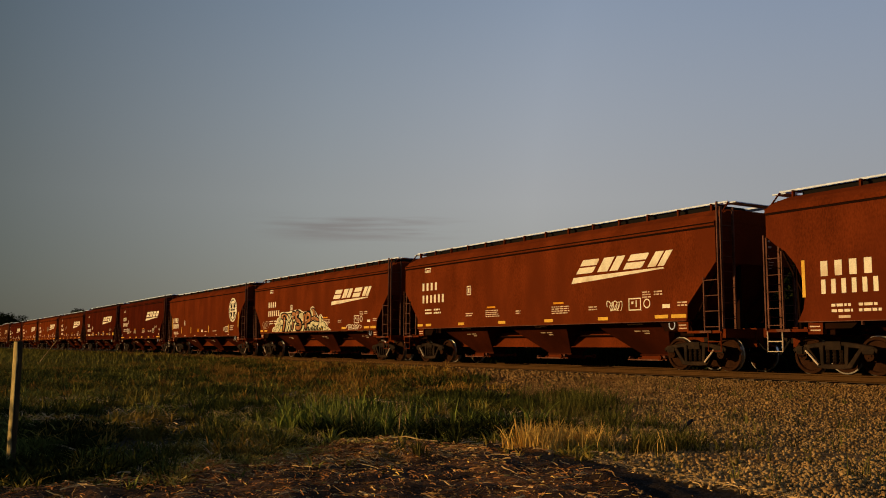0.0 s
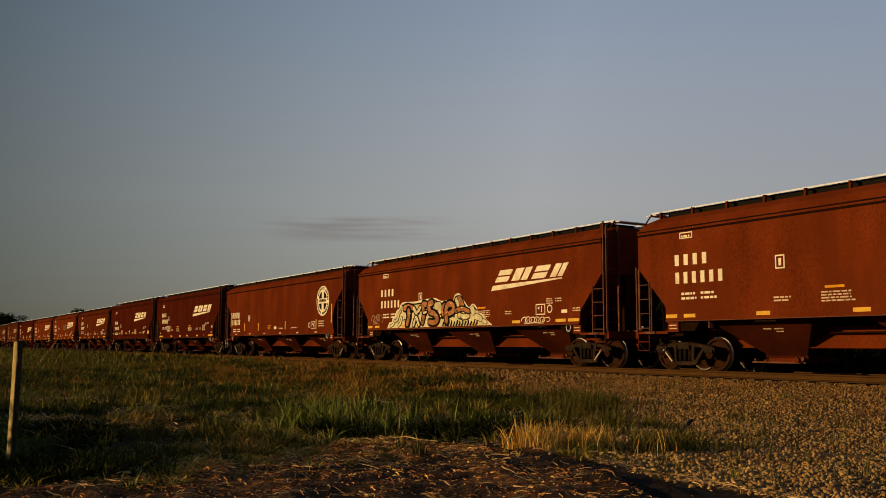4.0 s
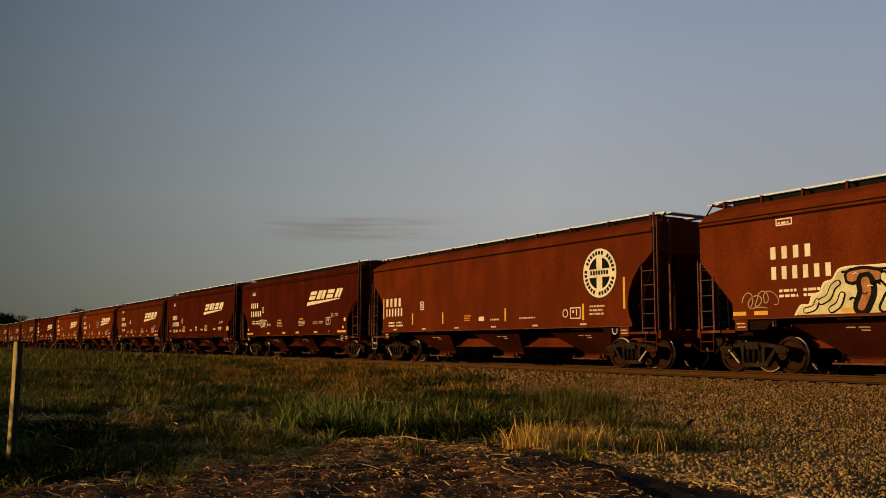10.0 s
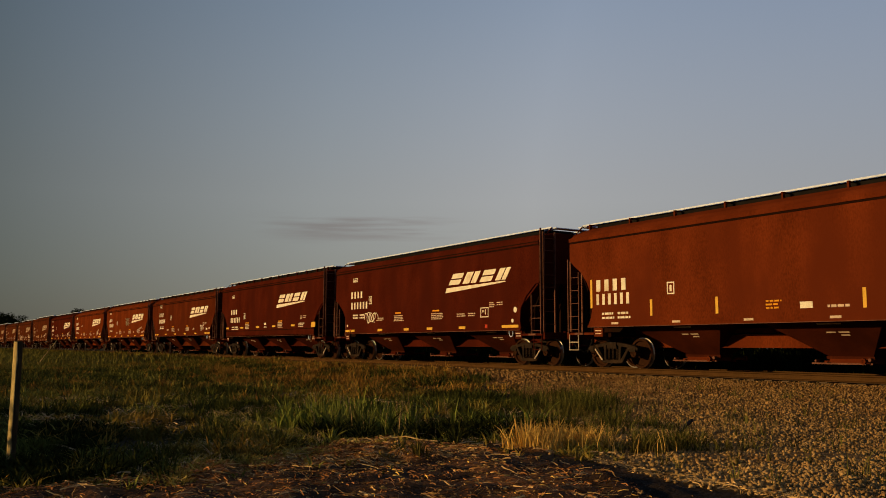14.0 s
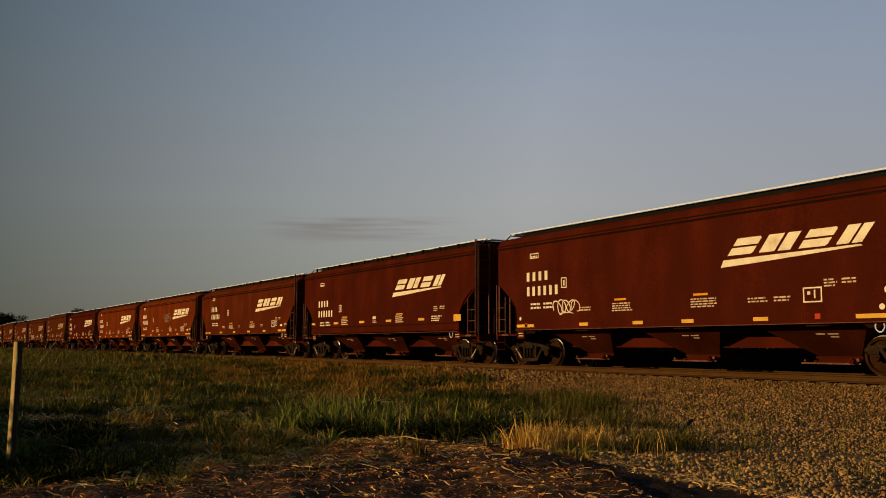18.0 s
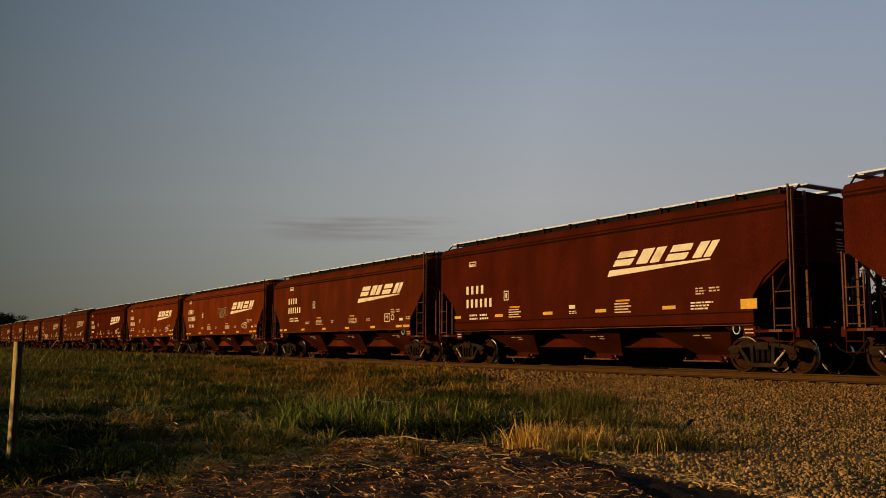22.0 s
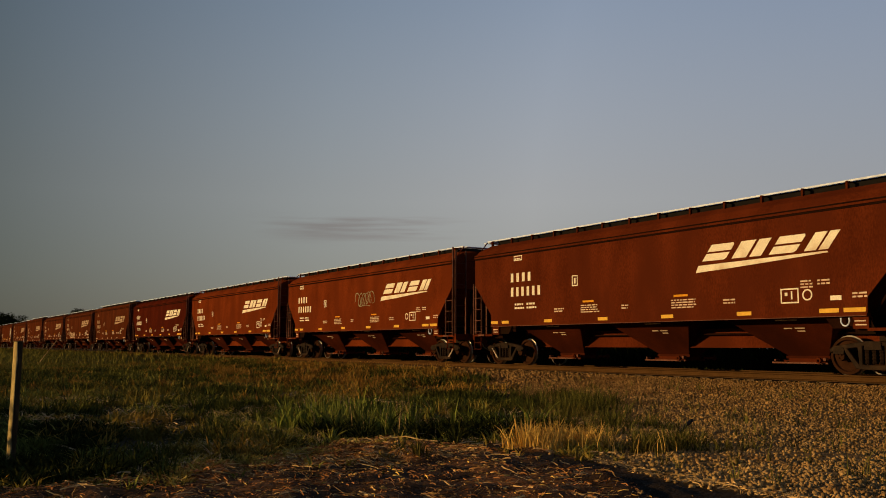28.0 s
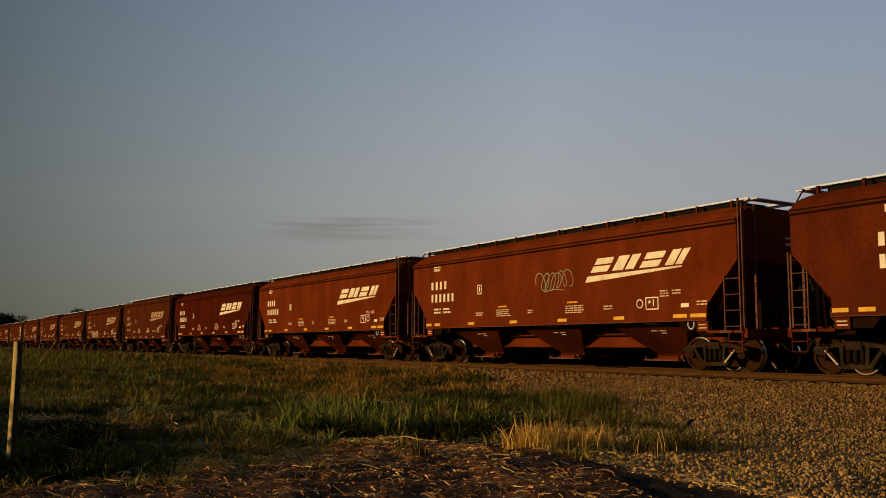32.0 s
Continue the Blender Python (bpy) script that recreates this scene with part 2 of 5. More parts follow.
class Geo:
    """Collects solids into one mesh."""

    def __init__(self):
        self.v, self.f, self.m = [], [], []
        self.weld, self.bevel = False, 0.0

    def add(self, verts, faces, slot=0):
        o = len(self.v)
        self.v += [tuple(p) for p in verts]
        self.f += [tuple(i + o for i in fc) for fc in faces]
        self.m += [slot] * len(faces)
        return self

    def rings(self, rings, closed=True, caps=True, slot=0):
        n = len(rings[0])
        verts = [p for r in rings for p in r]
        faces = []
        for k in range(len(rings) - 1):
            for i in range(n if closed else n - 1):
                j = (i + 1) % n
                faces.append((k * n + i, k * n + j, (k + 1) * n + j, (k + 1) * n + i))
        if caps:
            faces.append(tuple(range(n - 1, -1, -1)))
            faces.append(tuple((len(rings) - 1) * n + i for i in range(n)))
        return self.add(verts, faces, slot)

    def box(self, x0, x1, y0, y1, z0, z1, slot=0):
        a = [(x0, y0), (x1, y0), (x1, y1), (x0, y1)]
        return self.rings([[(x, y, z0) for x, y in a], [(x, y, z1) for x, y in a]], slot=slot)

    def side(self, poly, y0, y1, slot=0):
        return self.rings([[(x, y0, z) for x, z in poly], [(x, y1, z) for x, z in poly]], slot=slot)

    def plate(self, flat, faces, y0, y1, bevel=0.0):
        """A cast plate with windows: flat faces over shared (x, z) points, given thickness along y."""
        n, count = len(flat), {}
        for fc in faces:
            for a, b in zip(fc, fc[1:] + fc[:1]):
                count[frozenset((a, b))] = count.get(frozenset((a, b)), 0) + 1
        walls = [(a, b, b + n, a + n) for a, b in (tuple(e) for e, k in count.items() if k == 1)]
        self.add([(x, y0, z) for x, z in flat] + [(x, y1, z) for x, z in flat], [tuple(fc) for fc in faces] + [tuple(i + n for i in reversed(fc)) for fc in faces] + walls)
        self.weld, self.bevel = True, bevel
        return self

    def cross(self, poly, x0, x1, slot=0):
        return self.rings([[(x0, y, z) for y, z in poly], [(x1, y, z) for y, z in poly]], slot=slot)

    def tube(self, pts, r, n=6, slot=0):
        pts = [Vector(p) for p in pts]
        rings = []
        for i, p in enumerate(pts):
            d = (pts[min(i + 1, len(pts) - 1)] - pts[max(i - 1, 0)]).normalized()
            s = d.cross(Vector((0.3, 0.5, 0.81))).normalized()
            t = d.cross(s)
            rings.append([p + r * (math.cos(2 * math.pi * k / n) * s + math.sin(2 * math.pi * k / n) * t) for k in range(n)])
        return self.rings(rings, slot=slot)

    def lathe(self, profile, cx, cz, n=20, slot=0, caps=True):
        """Turned about the y axis through (cx, cz); profile rows are (radius, y)."""
        rings = [[(cx + r * math.cos(2 * math.pi * k / n), y, cz + r * math.sin(2 * math.pi * k / n)) for k in range(n)] for r, y in profile]
        return self.rings(rings, caps=caps, slot=slot)

    def mesh(self, name, *mats):
        me = bpy.data.meshes.new(name)
        me.from_pydata(self.v, [], self.f)
        me.polygons.foreach_set("material_index", self.m)
        for mt in mats:
            me.materials.append(mt)
        bm = bmesh.new()
        bm.from_mesh(me)
        if self.weld:
            bmesh.ops.remove_doubles(bm, verts=bm.verts, dist=1e-5)
            inner = [f for f in bm.faces if all(len(e.link_faces) > 2 for e in f.edges)]
            bmesh.ops.delete(bm, geom=inner, context="FACES_ONLY")
        bmesh.ops.recalc_face_normals(bm, faces=bm.faces)
        if self.bevel:
            sharp = [e for e in bm.edges if len(e.link_faces) == 2 and e.calc_face_angle() > 0.6]
            bmesh.ops.bevel(bm, geom=sharp, offset=self.bevel, segments=1, affect="EDGES", clamp_overlap=True)
        bm.to_mesh(me)
        bm.free()
        return me


def part(name, geo, mat, parent, label="", at=(0, 0, 0), key=None):
    """Links a Geo (or a cached mesh under key) as one mesh object under parent."""
    if key is not None and (key, mat.name) in CACHE:
        me = CACHE[(key, mat.name)]
    else:
        geo = geo() if callable(geo) else geo
        me = geo.mesh(name, mat)
        if key is not None:
            CACHE[(key, mat.name)] = me
    ob = new(name, me)
    ob.parent = parent
    ob.location = at
    if label:
        tagged(ob, label)
    return ob


def thing(name, at=(0, 0, 0), label="", category="", group="", kind=""):
    ob = new(name)
    ob.location = at
    return tagged(ob, label, category, group, kind)


# ---- covered hopper cars ----
# half: half the body's length; cut: the outline where the side stops over the end platform
SPECS = {
    "slant": dict(board=0.62, half=8.52, eave=4.03, sill=1.42, truck=7.25, cut=[(8.52, 2.95), (7.47, 1.80), (7.45, 1.42)], bays=(-4.65, 0.05, 4.7), ticks=1.15),
    "round": dict(half=8.18, eave=4.27, board=0.52, sill=1.27, truck=6.95, cut=[(8.18, 2.84), (7.95, 2.80), (7.42, 2.40), (7.10, 1.98), (7.06, 1.58), (7.12, 1.27)], bays=(-4.4, 0.0, 4.4), ticks=1.3),
    "curve": dict(board=0.52, half=8.85, eave=4.13, sill=1.31, truck=7.4, cut=[(8.85, 3.44), (8.62, 3.24), (8.30, 3.02), (8.02, 2.68), (7.84, 2.30), (7.78, 1.90), (7.84, 1.58), (7.98, 1.31)], bays=(-4.7, 0.0, 4.7), ticks=1.62),
}
SIDE_Y = -1.60


def decal(name, polys, mat, car, lift=0.004, label="", key=None):
    """Paint or a sheet on the side that faces the road: outlines in (x, z)."""
    def make():
        g = Geo()
        g.weld = len(polys) > 6
        for p in polys:
            g.side(p, SIDE_Y - lift, SIDE_Y + 0.004)
        return g
    return part(name, make, mat, car, label, key=key)


def rect(x0, x1, z0, z1, lean=0.0):
    return [(x0, z0), (x1, z0), (x1 + lean, z1), (x0 + lean, z1)]


def disc(cx, cz, rx, rz, n=28, a0=0.0, a1=2 * math.pi):
    return [(cx + rx * math.cos(a0 + (a1 - a0) * k / n), cz + rz * math.sin(a0 + (a1 - a0) * k / n)) for k in range(n)]


def ring(cx, cz, r0, r1, n=24, squash=1.0):
    """A ring as a run of short blocks."""
    out = []
    for k in range(n):
        a, b = 2 * math.pi * k / n, 2 * math.pi * (k + 1) / n
        out.append([(cx + r0 * math.cos(a), cz + squash * r0 * math.sin(a)), (cx + r1 * math.cos(a), cz + squash * r1 * math.sin(a)),
                    (cx + r1 * math.cos(b), cz + squash * r1 * math.sin(b)), (cx + r0 * math.cos(b), cz + squash * r0 * math.sin(b))])
    return out


def square_ring(x0, x1, z0, z1, w):
    return [rect(x0, x1, z0, z0 + w), rect(x0, x1, z1 - w, z1), rect(x0, x0 + w, z0 + w, z1 - w), rect(x1 - w, x1, z0 + w, z1 - w)]


def bars(x0, x1, z0, z1, count, fill=0.62):
    """A row of plain upright bars."""
    step = (x1 - x0) / count
    return [rect(x0 + i * step, x0 + i * step + step * fill, z0, z1) for i in range(count)]


def lines(x0, x1, z0, z1, rows, rng):
    """A block of small stencilled rows, broken into plain dashes."""
    out = []
    h = (z1 - z0) / rows
    for r in range(rows):
        x, end = x0, x1 - rng.uniform(0, 0.25) * (x1 - x0)
        while x < end:
            w = rng.uniform(0.06, 0.22)
            out.append(rect(x, min(x + w, end), z0 + r * h, z0 + r * h + h * 0.5))
            x += w + 0.035
    return out


def g_wheelset():
    g = Geo()
    for s in (-1, 1):
        y = 0.72 * s
        g.lathe([(0.11, y - 0.11 * s), (0.13, y - 0.05 * s), (0.36, y + 0.005 * s), (0.385, y - 0.055 * s), (0.455, y - 0.06 * s)], 0, 0, 28, caps=False)
        g.lathe([(0.455, y - 0.065 * s), (0.49, y - 0.06 * s), (0.49, y - 0.035 * s), (0.462, y - 0.025 * s), (0.455, y + 0.06 * s)], 0, 0, 28, 1, caps=False)
        g.lathe([(0.455, y + 0.06 * s), (0.45, y + 0.068 * s), (0.436, y + 0.068 * s)], 0, 0, 28, caps=False)
        g.lathe([(0.436, y + 0.068 * s), (0.385, y + 0.068 * s), (0.36, y + 0.02 * s), (0.16, y + 0.04 * s), (0.14, y + 0.10 * s), (0.05, y + 0.10 * s)], 0, 0, 28, caps=False)
        g.lathe([(0.085, y + 0.08 * s), (0.085, y + 0.22 * s), (0.125, y + 0.22 * s), (0.125, y + 0.38 * s), (0.085, y + 0.385 * s)], 0, 0, 14)
        for k in range(3):
            a = 2 * math.pi * k / 3
            g.lathe([(0.018, y + 0.385 * s), (0.018, y + 0.405 * s)], 0.055 * math.cos(a), 0.055 * math.sin(a), 6)
    g.lathe([(0.085, -0.7), (0.08, 0.0), (0.085, 0.7)], 0, 0, 12)
    return g


def g_sideframe(s):
    """One casting: arched top, two columns, sloping arms and a bottom beam round three windows."""
    def make():
        y0, y1 = (0.99, 1.14) if s > 0 else (-1.14, -0.99)
        half_ = [(0, 0.80), (0, 0.69), (0.27, 0.69), (0.36, 0.79), (0.40, 0.655), (0.70, 0.735), (0.66, 0.63), (0.80, 0.72), (0.76, 0.60), (1.02, 0.69), (1.02, 0.585), (1.14, 0.61), (1.10, 0.51),
                 (0.27, 0.26), (0.37, 0.27), (0.46, 0.165), (0, 0.26), (0, 0.14), (0.27, 0.14)]
        faces_ = [(1, 2, 3, 0), (2, 4, 3), (4, 6, 5, 3), (6, 8, 7, 5), (8, 10, 9, 7), (10, 12, 11, 9), (13, 14, 4, 2), (14, 15, 8, 6), (17, 18, 13, 16), (18, 15, 14, 13)]
        n = len(half_)
        both = half_ + [(-x, z) for x, z in half_]
        return Geo().plate(both, [list(f) for f in faces_] + [[i + n for i in reversed(f)] for f in faces_], y0, y1, 0.014)
    return make


def g_spring():
    rings = [(0.075 if i % 2 else 0.06, i) for i in range(9)]
    return Geo().rings([[(r * math.cos(a * math.pi / 4), r * math.sin(a * math.pi / 4), 0.27 + i * 0.042) for a in range(8)] for r, i in rings])


def build_truck(car, x, end):
    t = new("truck")
    t.parent, t.location = car, (x, 0, 0)
    tagged(t, "grimy cast steel two-axle truck")
    part("sideframe", g_sideframe(-1), M_CAST, t, key="sf-")
    part("sideframe", g_sideframe(1), M_CAST, t, key="sf+")
    for s in (-1, 1):
        for k in (-0.18, 0.0, 0.18):
            part("spring", g_spring, M_CAST, t, at=(k, s * 1.06, 0), key="spring")
    part("bolster", lambda: Geo().side([(-0.22, 0.60), (0.22, 0.60), (0.2, 0.80), (-0.2, 0.80)], -1.16, 1.16).box(-0.3, 0.3, -0.4, 0.4, 0.72, 0.93), M_CAST, t, key="bolster")
    for k in (-0.38, 0.38):
        part("brake_beam", lambda: Geo().box(-0.04, 0.04, -0.85, 0.85, 0.30, 0.42), M_CAST, t, at=(k, 0, 0), key="beam")
    part("brake_rod", lambda: Geo().tube([(end * 0.74, -1.175, 0.58), (end * 0.40, -1.175, 0.24)], 0.026), M_FAINT, t, "pale worn brake rod", key=("rod", end))
    for k in (-0.89, 0.89):
        for s in (-1, 1):
            part("bearing_adapter", lambda: Geo().side([(-0.16, 0.60), (-0.13, 0.50), (0.13, 0.50), (0.16, 0.60), (0.12, 0.67), (-0.12, 0.67)], -0.085, 0.085), M_CAST, t, at=(k, s * 1.065, 0), key="adapter")
    if "wheelset" not in CACHE:
        CACHE["wheelset"] = g_wheelset().mesh("wheelset", M_WHEEL, M_TREAD)
    for k in (-0.89, 0.89):
        w = new("wheelset", CACHE["wheelset"])
        w.parent, w.location = t, (k, 0, 0.46)
        tagged(w, "rusty steel wheels with a bright tread")
        WHEELS.append((w, k))


def g_bay(cc, lo, hi, sill):
    """A tapered discharge hopper; lo and hi are its top's ends along the car."""
    def make():
        c = cc
        g = Geo()
        b, zt, zb = 0.60, sill + 0.02, 0.44
        top = [(lo, -1.25, zt), (hi, -1.25, zt), (hi, 1.25, zt), (lo, 1.25, zt)]
        c += 0.18
        bot = [(c - b, -0.24, zb), (c + b, -0.24, zb), (c + b, 0.24, zb), (c - b, 0.24, zb)]
        g.rings([bot, top])
        # stiffening lip round the mouth
        g.rings([[(c - b - 0.05, -0.27, zb - 0.07), (c + b + 0.05, -0.27, zb - 0.07), (c + b + 0.05, 0.27, zb - 0.07), (c - b - 0.05, 0.27, zb - 0.07)],
                 [(c - b - 0.05, -0.27, zb), (c + b + 0.05, -0.27, zb), (c + b + 0.05, 0.27, zb), (c - b - 0.05, 0.27, zb)]])
        return g
    return make


def g_gate(cc):
    def make():
        c = cc + 0.18
        g = Geo()
        g.box(c - 0.52, c + 0.52, -0.34, 0.34, 0.27, 0.375)
        for s in (-1, 1):
            g.box(c - 0.62, c + 0.62, s * 0.38 - 0.03, s * 0.38 + 0.03, 0.24, 0.33)
            g.tube([(c + 0.66, s * 0.78, 0.33), (c + 0.66, s * 0.3, 0.33)], 0.035)
            g.lathe([(0.075, s * 0.78), (0.075, s * 0.71)], c + 0.66, 0.33, 8)
        return g
    return make


def g_ladder(x, x2, z0, z1, z2, s):
    """Corner ladder on the side: a tall stile to the roof and a short one in the cut-away, with rungs."""
    def make():
        g = Geo()
        y = s * 1.60
        g.box(x - 0.018, x + 0.018, y - 0.03, y + 0.03, z0, z2)
        g.box(x2 - 0.015, x2 + 0.015, y - 0.025, y + 0.025, z0, z1)
        n = int((z1 - z0) / 0.42)
        for i in range(n + 1):
            z = z0 + 0.12 + i * 0.42
            if z < z1:
                g.tube([(x, y, z), (x2, y, z)], 0.013, 5)
        return g
    return make


def g_end_ladder(x, z0, z1, s):
    def make():
        g = Geo()
        for y in (1.48, 1.0):
            g.box(x - 0.03, x + 0.03, s * y - 0.025, s * y + 0.025, z0, z1)
        for i in range(int((z1 - z0) / 0.42)):
            g.tube([(x, s * 1.48, z0 + 0.3 + i * 0.42), (x, s * 1.0, z0 + 0.3 + i * 0.42)], 0.013, 5)
        return g
    return make


def side_outline(sp):
    """Side sheet outline, with both ends cut away over the platforms."""
    right = sp["cut"]
    pts = [(x, z) for x, z in reversed(right)] + [(sp["half"], sp["eave"]), (-sp["half"], sp["eave"])] + [(-x, z) for x, z in right]
    return pts


def build_car(kind, cx, paint, decor, label, seed):
    sp = SPECS[kind]
    rng = random.Random(seed)
    half, eave, sill = sp["half"], sp["eave"], sp["sill"]
    P = PAINT[paint]
    car = thing("hopper_car", (cx, 0, RAIL_Z), label, "railway car", "grain hopper cars of the train")
    K = lambda n: (kind, n)

    outline = side_outline(sp)
    for nm, y0, y1 in (("near", SIDE_Y, SIDE_Y + 0.03), ("far", 1.57, 1.60)):
        part("side_sheet", lambda: Geo().side(outline, y0, y1), P, car, key=K("side" + nm))
    # top chord, sill flange and the raised lip along the edge of the cut
    def g_chord(s):
        def make():
            g = Geo()
            a, b = (SIDE_Y - 0.035, SIDE_Y + 0.06) if s < 0 else (1.54, 1.635)
            g.box(-half, half, a, b, eave - 0.09, eave + 0.03)
            return g
        return make
    for s in (-1, 1):
        part("top_chord", g_chord(s), P, car, key=K(("chord", s)))
    # dark strips paint the shade line along the top chord
    part("chord_seam", lambda: Geo().box(-half + 0.01, half - 0.01, SIDE_Y - 0.012, SIDE_Y + 0.01, eave - 0.145, eave - 0.092), M_UNDER, car, "dark strip for the shade under the top chord", key=K("seam"))
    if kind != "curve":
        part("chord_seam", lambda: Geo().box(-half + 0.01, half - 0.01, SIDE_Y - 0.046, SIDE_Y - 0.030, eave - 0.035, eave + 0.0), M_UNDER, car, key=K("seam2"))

    def g_sill(s):
        def make():
            g = Geo()
            xs = sp["cut"][-1][0]
            a, b = (SIDE_Y - 0.03, SIDE_Y + 0.12) if s < 0 else (1.48, 1.63)
            g.box(-xs, xs, a, b, sill - 0.05, sill + 0.012)
            return g
        return make
    for s in (-1, 1):
        part("side_sill", g_sill(s), P, car, key=K(("sill", s)))
    # pale strip paints a highlight along the sill's lower edge
    part("sill_lip", lambda: Geo().box(-sp["cut"][-1][0] + 0.02, sp["cut"][-1][0] - 0.02, SIDE_Y - 0.036, SIDE_Y - 0.028, sill - 0.05, sill - 0.034), M_LADDER, car, "pale strip for the highlight along the sill", key=K("lip"))
    if decor.get("deep"):
        xs = sp["cut"][-1][0]
        part("sill_channel", lambda: Geo().side([(-xs, sill - 0.03), (xs, sill - 0.03), (xs, sill + 0.34), (-xs, sill + 0.34)], SIDE_Y - 0.03, SIDE_Y + 0.02)
             .box(-xs, xs, SIDE_Y - 0.045, SIDE_Y, sill + 0.31, sill + 0.345), P, car, key=K("deep"))
        part("channel_seam", lambda: Geo().box(-xs, xs, SIDE_Y - 0.034, SIDE_Y, sill + 0.275, sill + 0.308), M_UNDER, car, key=K("deepseam"))

    # roof, hatch trough, running boards
    zb = eave + sp["board"]
    rt = zb - 0.13
    k = rt - eave
    if kind == "round":
        flank = [(-1.57, eave + 0.02), (-1.56, eave + 0.14), (-1.49, eave + 0.23), (-1.25, rt - 0.10), (-0.95, rt - 0.05), (-0.5, rt)]
    else:
        flank = [(-1.57, eave + 0.02), (-1.42, eave + 0.02 + k * 0.42), (-1.12, eave + 0.02 + k * 0.80), (-0.5, rt)]
    # the roof drops a little at both ends
    bow = flank + [(-y, z) for y, z in reversed(flank)]
    low = [(y, eave + 0.02 + (z - eave - 0.02) * 0.80) for y, z in bow]
    part("roof", lambda: Geo().rings([[(x, y, z) for y, z in (low if abs(x) == half else bow)] for x in (-half, -half + 0.45, half - 0.45, half)]), P, car, key=K("roof"))
    # hatch and skirt, coloured black for the shade under the running board
    def g_hatch():
        g = Geo()
        g.box(-half + 0.72, half - 0.72, -0.52, 0.52, rt - 0.03, zb - 0.02)
        g.box(-half + 0.62, half - 0.62, -0.93, -0.90, rt - 0.10, zb - 0.032)
        g.box(-half + 0.75, half - 0.75, -0.51, 0.51, zb - 0.03, zb + 0.015)
        n = 9
        for i in range(n):
            x0 = -half + 1.0 + i * (2 * half - 2.0) / n
            g.cross([(-0.50, zb + 0.01), (-0.44, zb + 0.035), (0, zb + 0.05), (0.44, zb + 0.035), (0.50, zb + 0.01)], x0 + 0.03, x0 + (2 * half - 2.0) / n - 0.03)
        return g
    part("hatch_trough", g_hatch, M_BLACK, car, "long roof hatch blackened for the shade under the walkway", key=K("hatch"))
    for s in (-1, 1):
        def g_board():
            g = Geo()
            a, b = (-1.02, -0.56) if s < 0 else (0.56, 1.02)
            for j in range(4):
                g.box(-half + 0.04, half - 0.04, a + j * 0.125, a + j * 0.125 + 0.085, zb - 0.022, zb)
            g.box(-half + 0.02, half - 0.02, a - 0.025, a - 0.005, zb - 0.034, zb + 0.012)
            return g
        part("running_board", g_board, M_WALK, car, "galvanised steel grating walkway", key=K(("board", s)))
    nt = max(8, int(2 * half / sp["ticks"]))
    for i in range(nt if kind != "round" or decor.get("deep") else 0):
        x = -half + 0.5 + i * (2 * half - 1.0) / (nt - 1)
        part("board_bracket", lambda: Geo().cross([(-1.05, -0.055), (-0.56, -0.055), (-0.56, -0.03), (-1.05, -0.03)], -0.02, 0.02).box(-0.028, 0.028, -1.17, -1.09, -0.30, -0.03).box(-0.02, 0.02, -1.17, -1.04, -0.055, -0.03), P, car, at=(x, 0, zb - 0.002), key="bracket")
    for s in (-1, 1):
        part("end_walkway", lambda: Geo().box(-0.19, 0.19, -1.0, 1.0, -0.022, 0.0).box(-0.21, 0.21, -1.02, -1.0, -0.03, 0.004), M_WALK, car, at=(s * (half + 0.02), 0, zb - 0.035), key="endwalk")

    # ends: upright end sheet, slope sheet, platform, posts, ladders
    ct = sp["cut"][0][1]
    bl = [b for b in sp["bays"]]
    for s in (-1, 1):
        part("end_sheet", lambda: Geo().box(s * half - 0.02, s * half + 0.02, -1.565, 1.565, ct - 0.02, eave + 0.01), P, car, key=K(("end", s)))
        bx = bl[2] + 0.55 if s > 0 else -(bl[0] - 0.55)
        zs = sill + 0.03
        k = (ct - zs) / (ct - 0.46)
        xm = half + (bx - half) * k
        part("slope_sheet", lambda: Geo().side([(s * (half - 0.01), ct + 0.02), (s * xm, zs), (s * (xm - 0.06), zs + 0.05), (s * (half - 0.08), ct + 0.06)], -1.56, 1.56), P, car, key=K(("slope", s)))
        part("end_platform", lambda: Geo().box(s * (half - 1.1), s * (half + 0.12), -1.58, 1.58, 1.03, 1.10).box(s * (half + 0.10), s * (half + 0.22), -1.55, 1.55, 0.90, 1.14), P, car, key=K(("plat", s)))
        for r in (-1, 1):
            part("walkway_brace", lambda: Geo().tube([(s * (half - 0.01), r * 1.03, zb - 0.03), (s * (half - 0.01), r * 1.50, eave + 0.02)], 0.022), P, car, key=K(("brace", s, r)))
        if s > 0:
            rs_ = random.Random(5)
            for q, (y0, y1, h) in enumerate(((0.35, 0.60, 0.06), (0.35, 0.66, 0.06), (0.35, 0.56, 0.022), (0.35, 0.62, 0.022), (0.35, 0.74, 0.022), (0.35, 0.68, 0.022), (0.35, 0.64, 0.022))):
                zq = eave - 0.42 - (0.17 * q if q < 2 else 0.24 + 0.085 * q)
                part("end_stencil", lambda: Geo().box(half + 0.018, half + 0.026, y0, y1, zq, zq + h), M_FAINT, car, "plain row of faded white stencil", key=K(("est", q)))
        def g_posts():
            g = Geo()
            for y in (-0.55, 0.55):
                g.box(s * (half - 0.14) - 0.05, s * (half - 0.14) + 0.05, y - 0.05, y + 0.05, 1.1, ct + 0.02)
            for y in (-1.3, 1.3):
                g.tube([(s * (half - 0.06), y, ct), (s * (half - 1.25), y, 1.1)], 0.035)
                g.tube([(s * (half - 0.7), y, 1.1), (s * (half - 0.62), y, ct - 0.72)], 0.03)
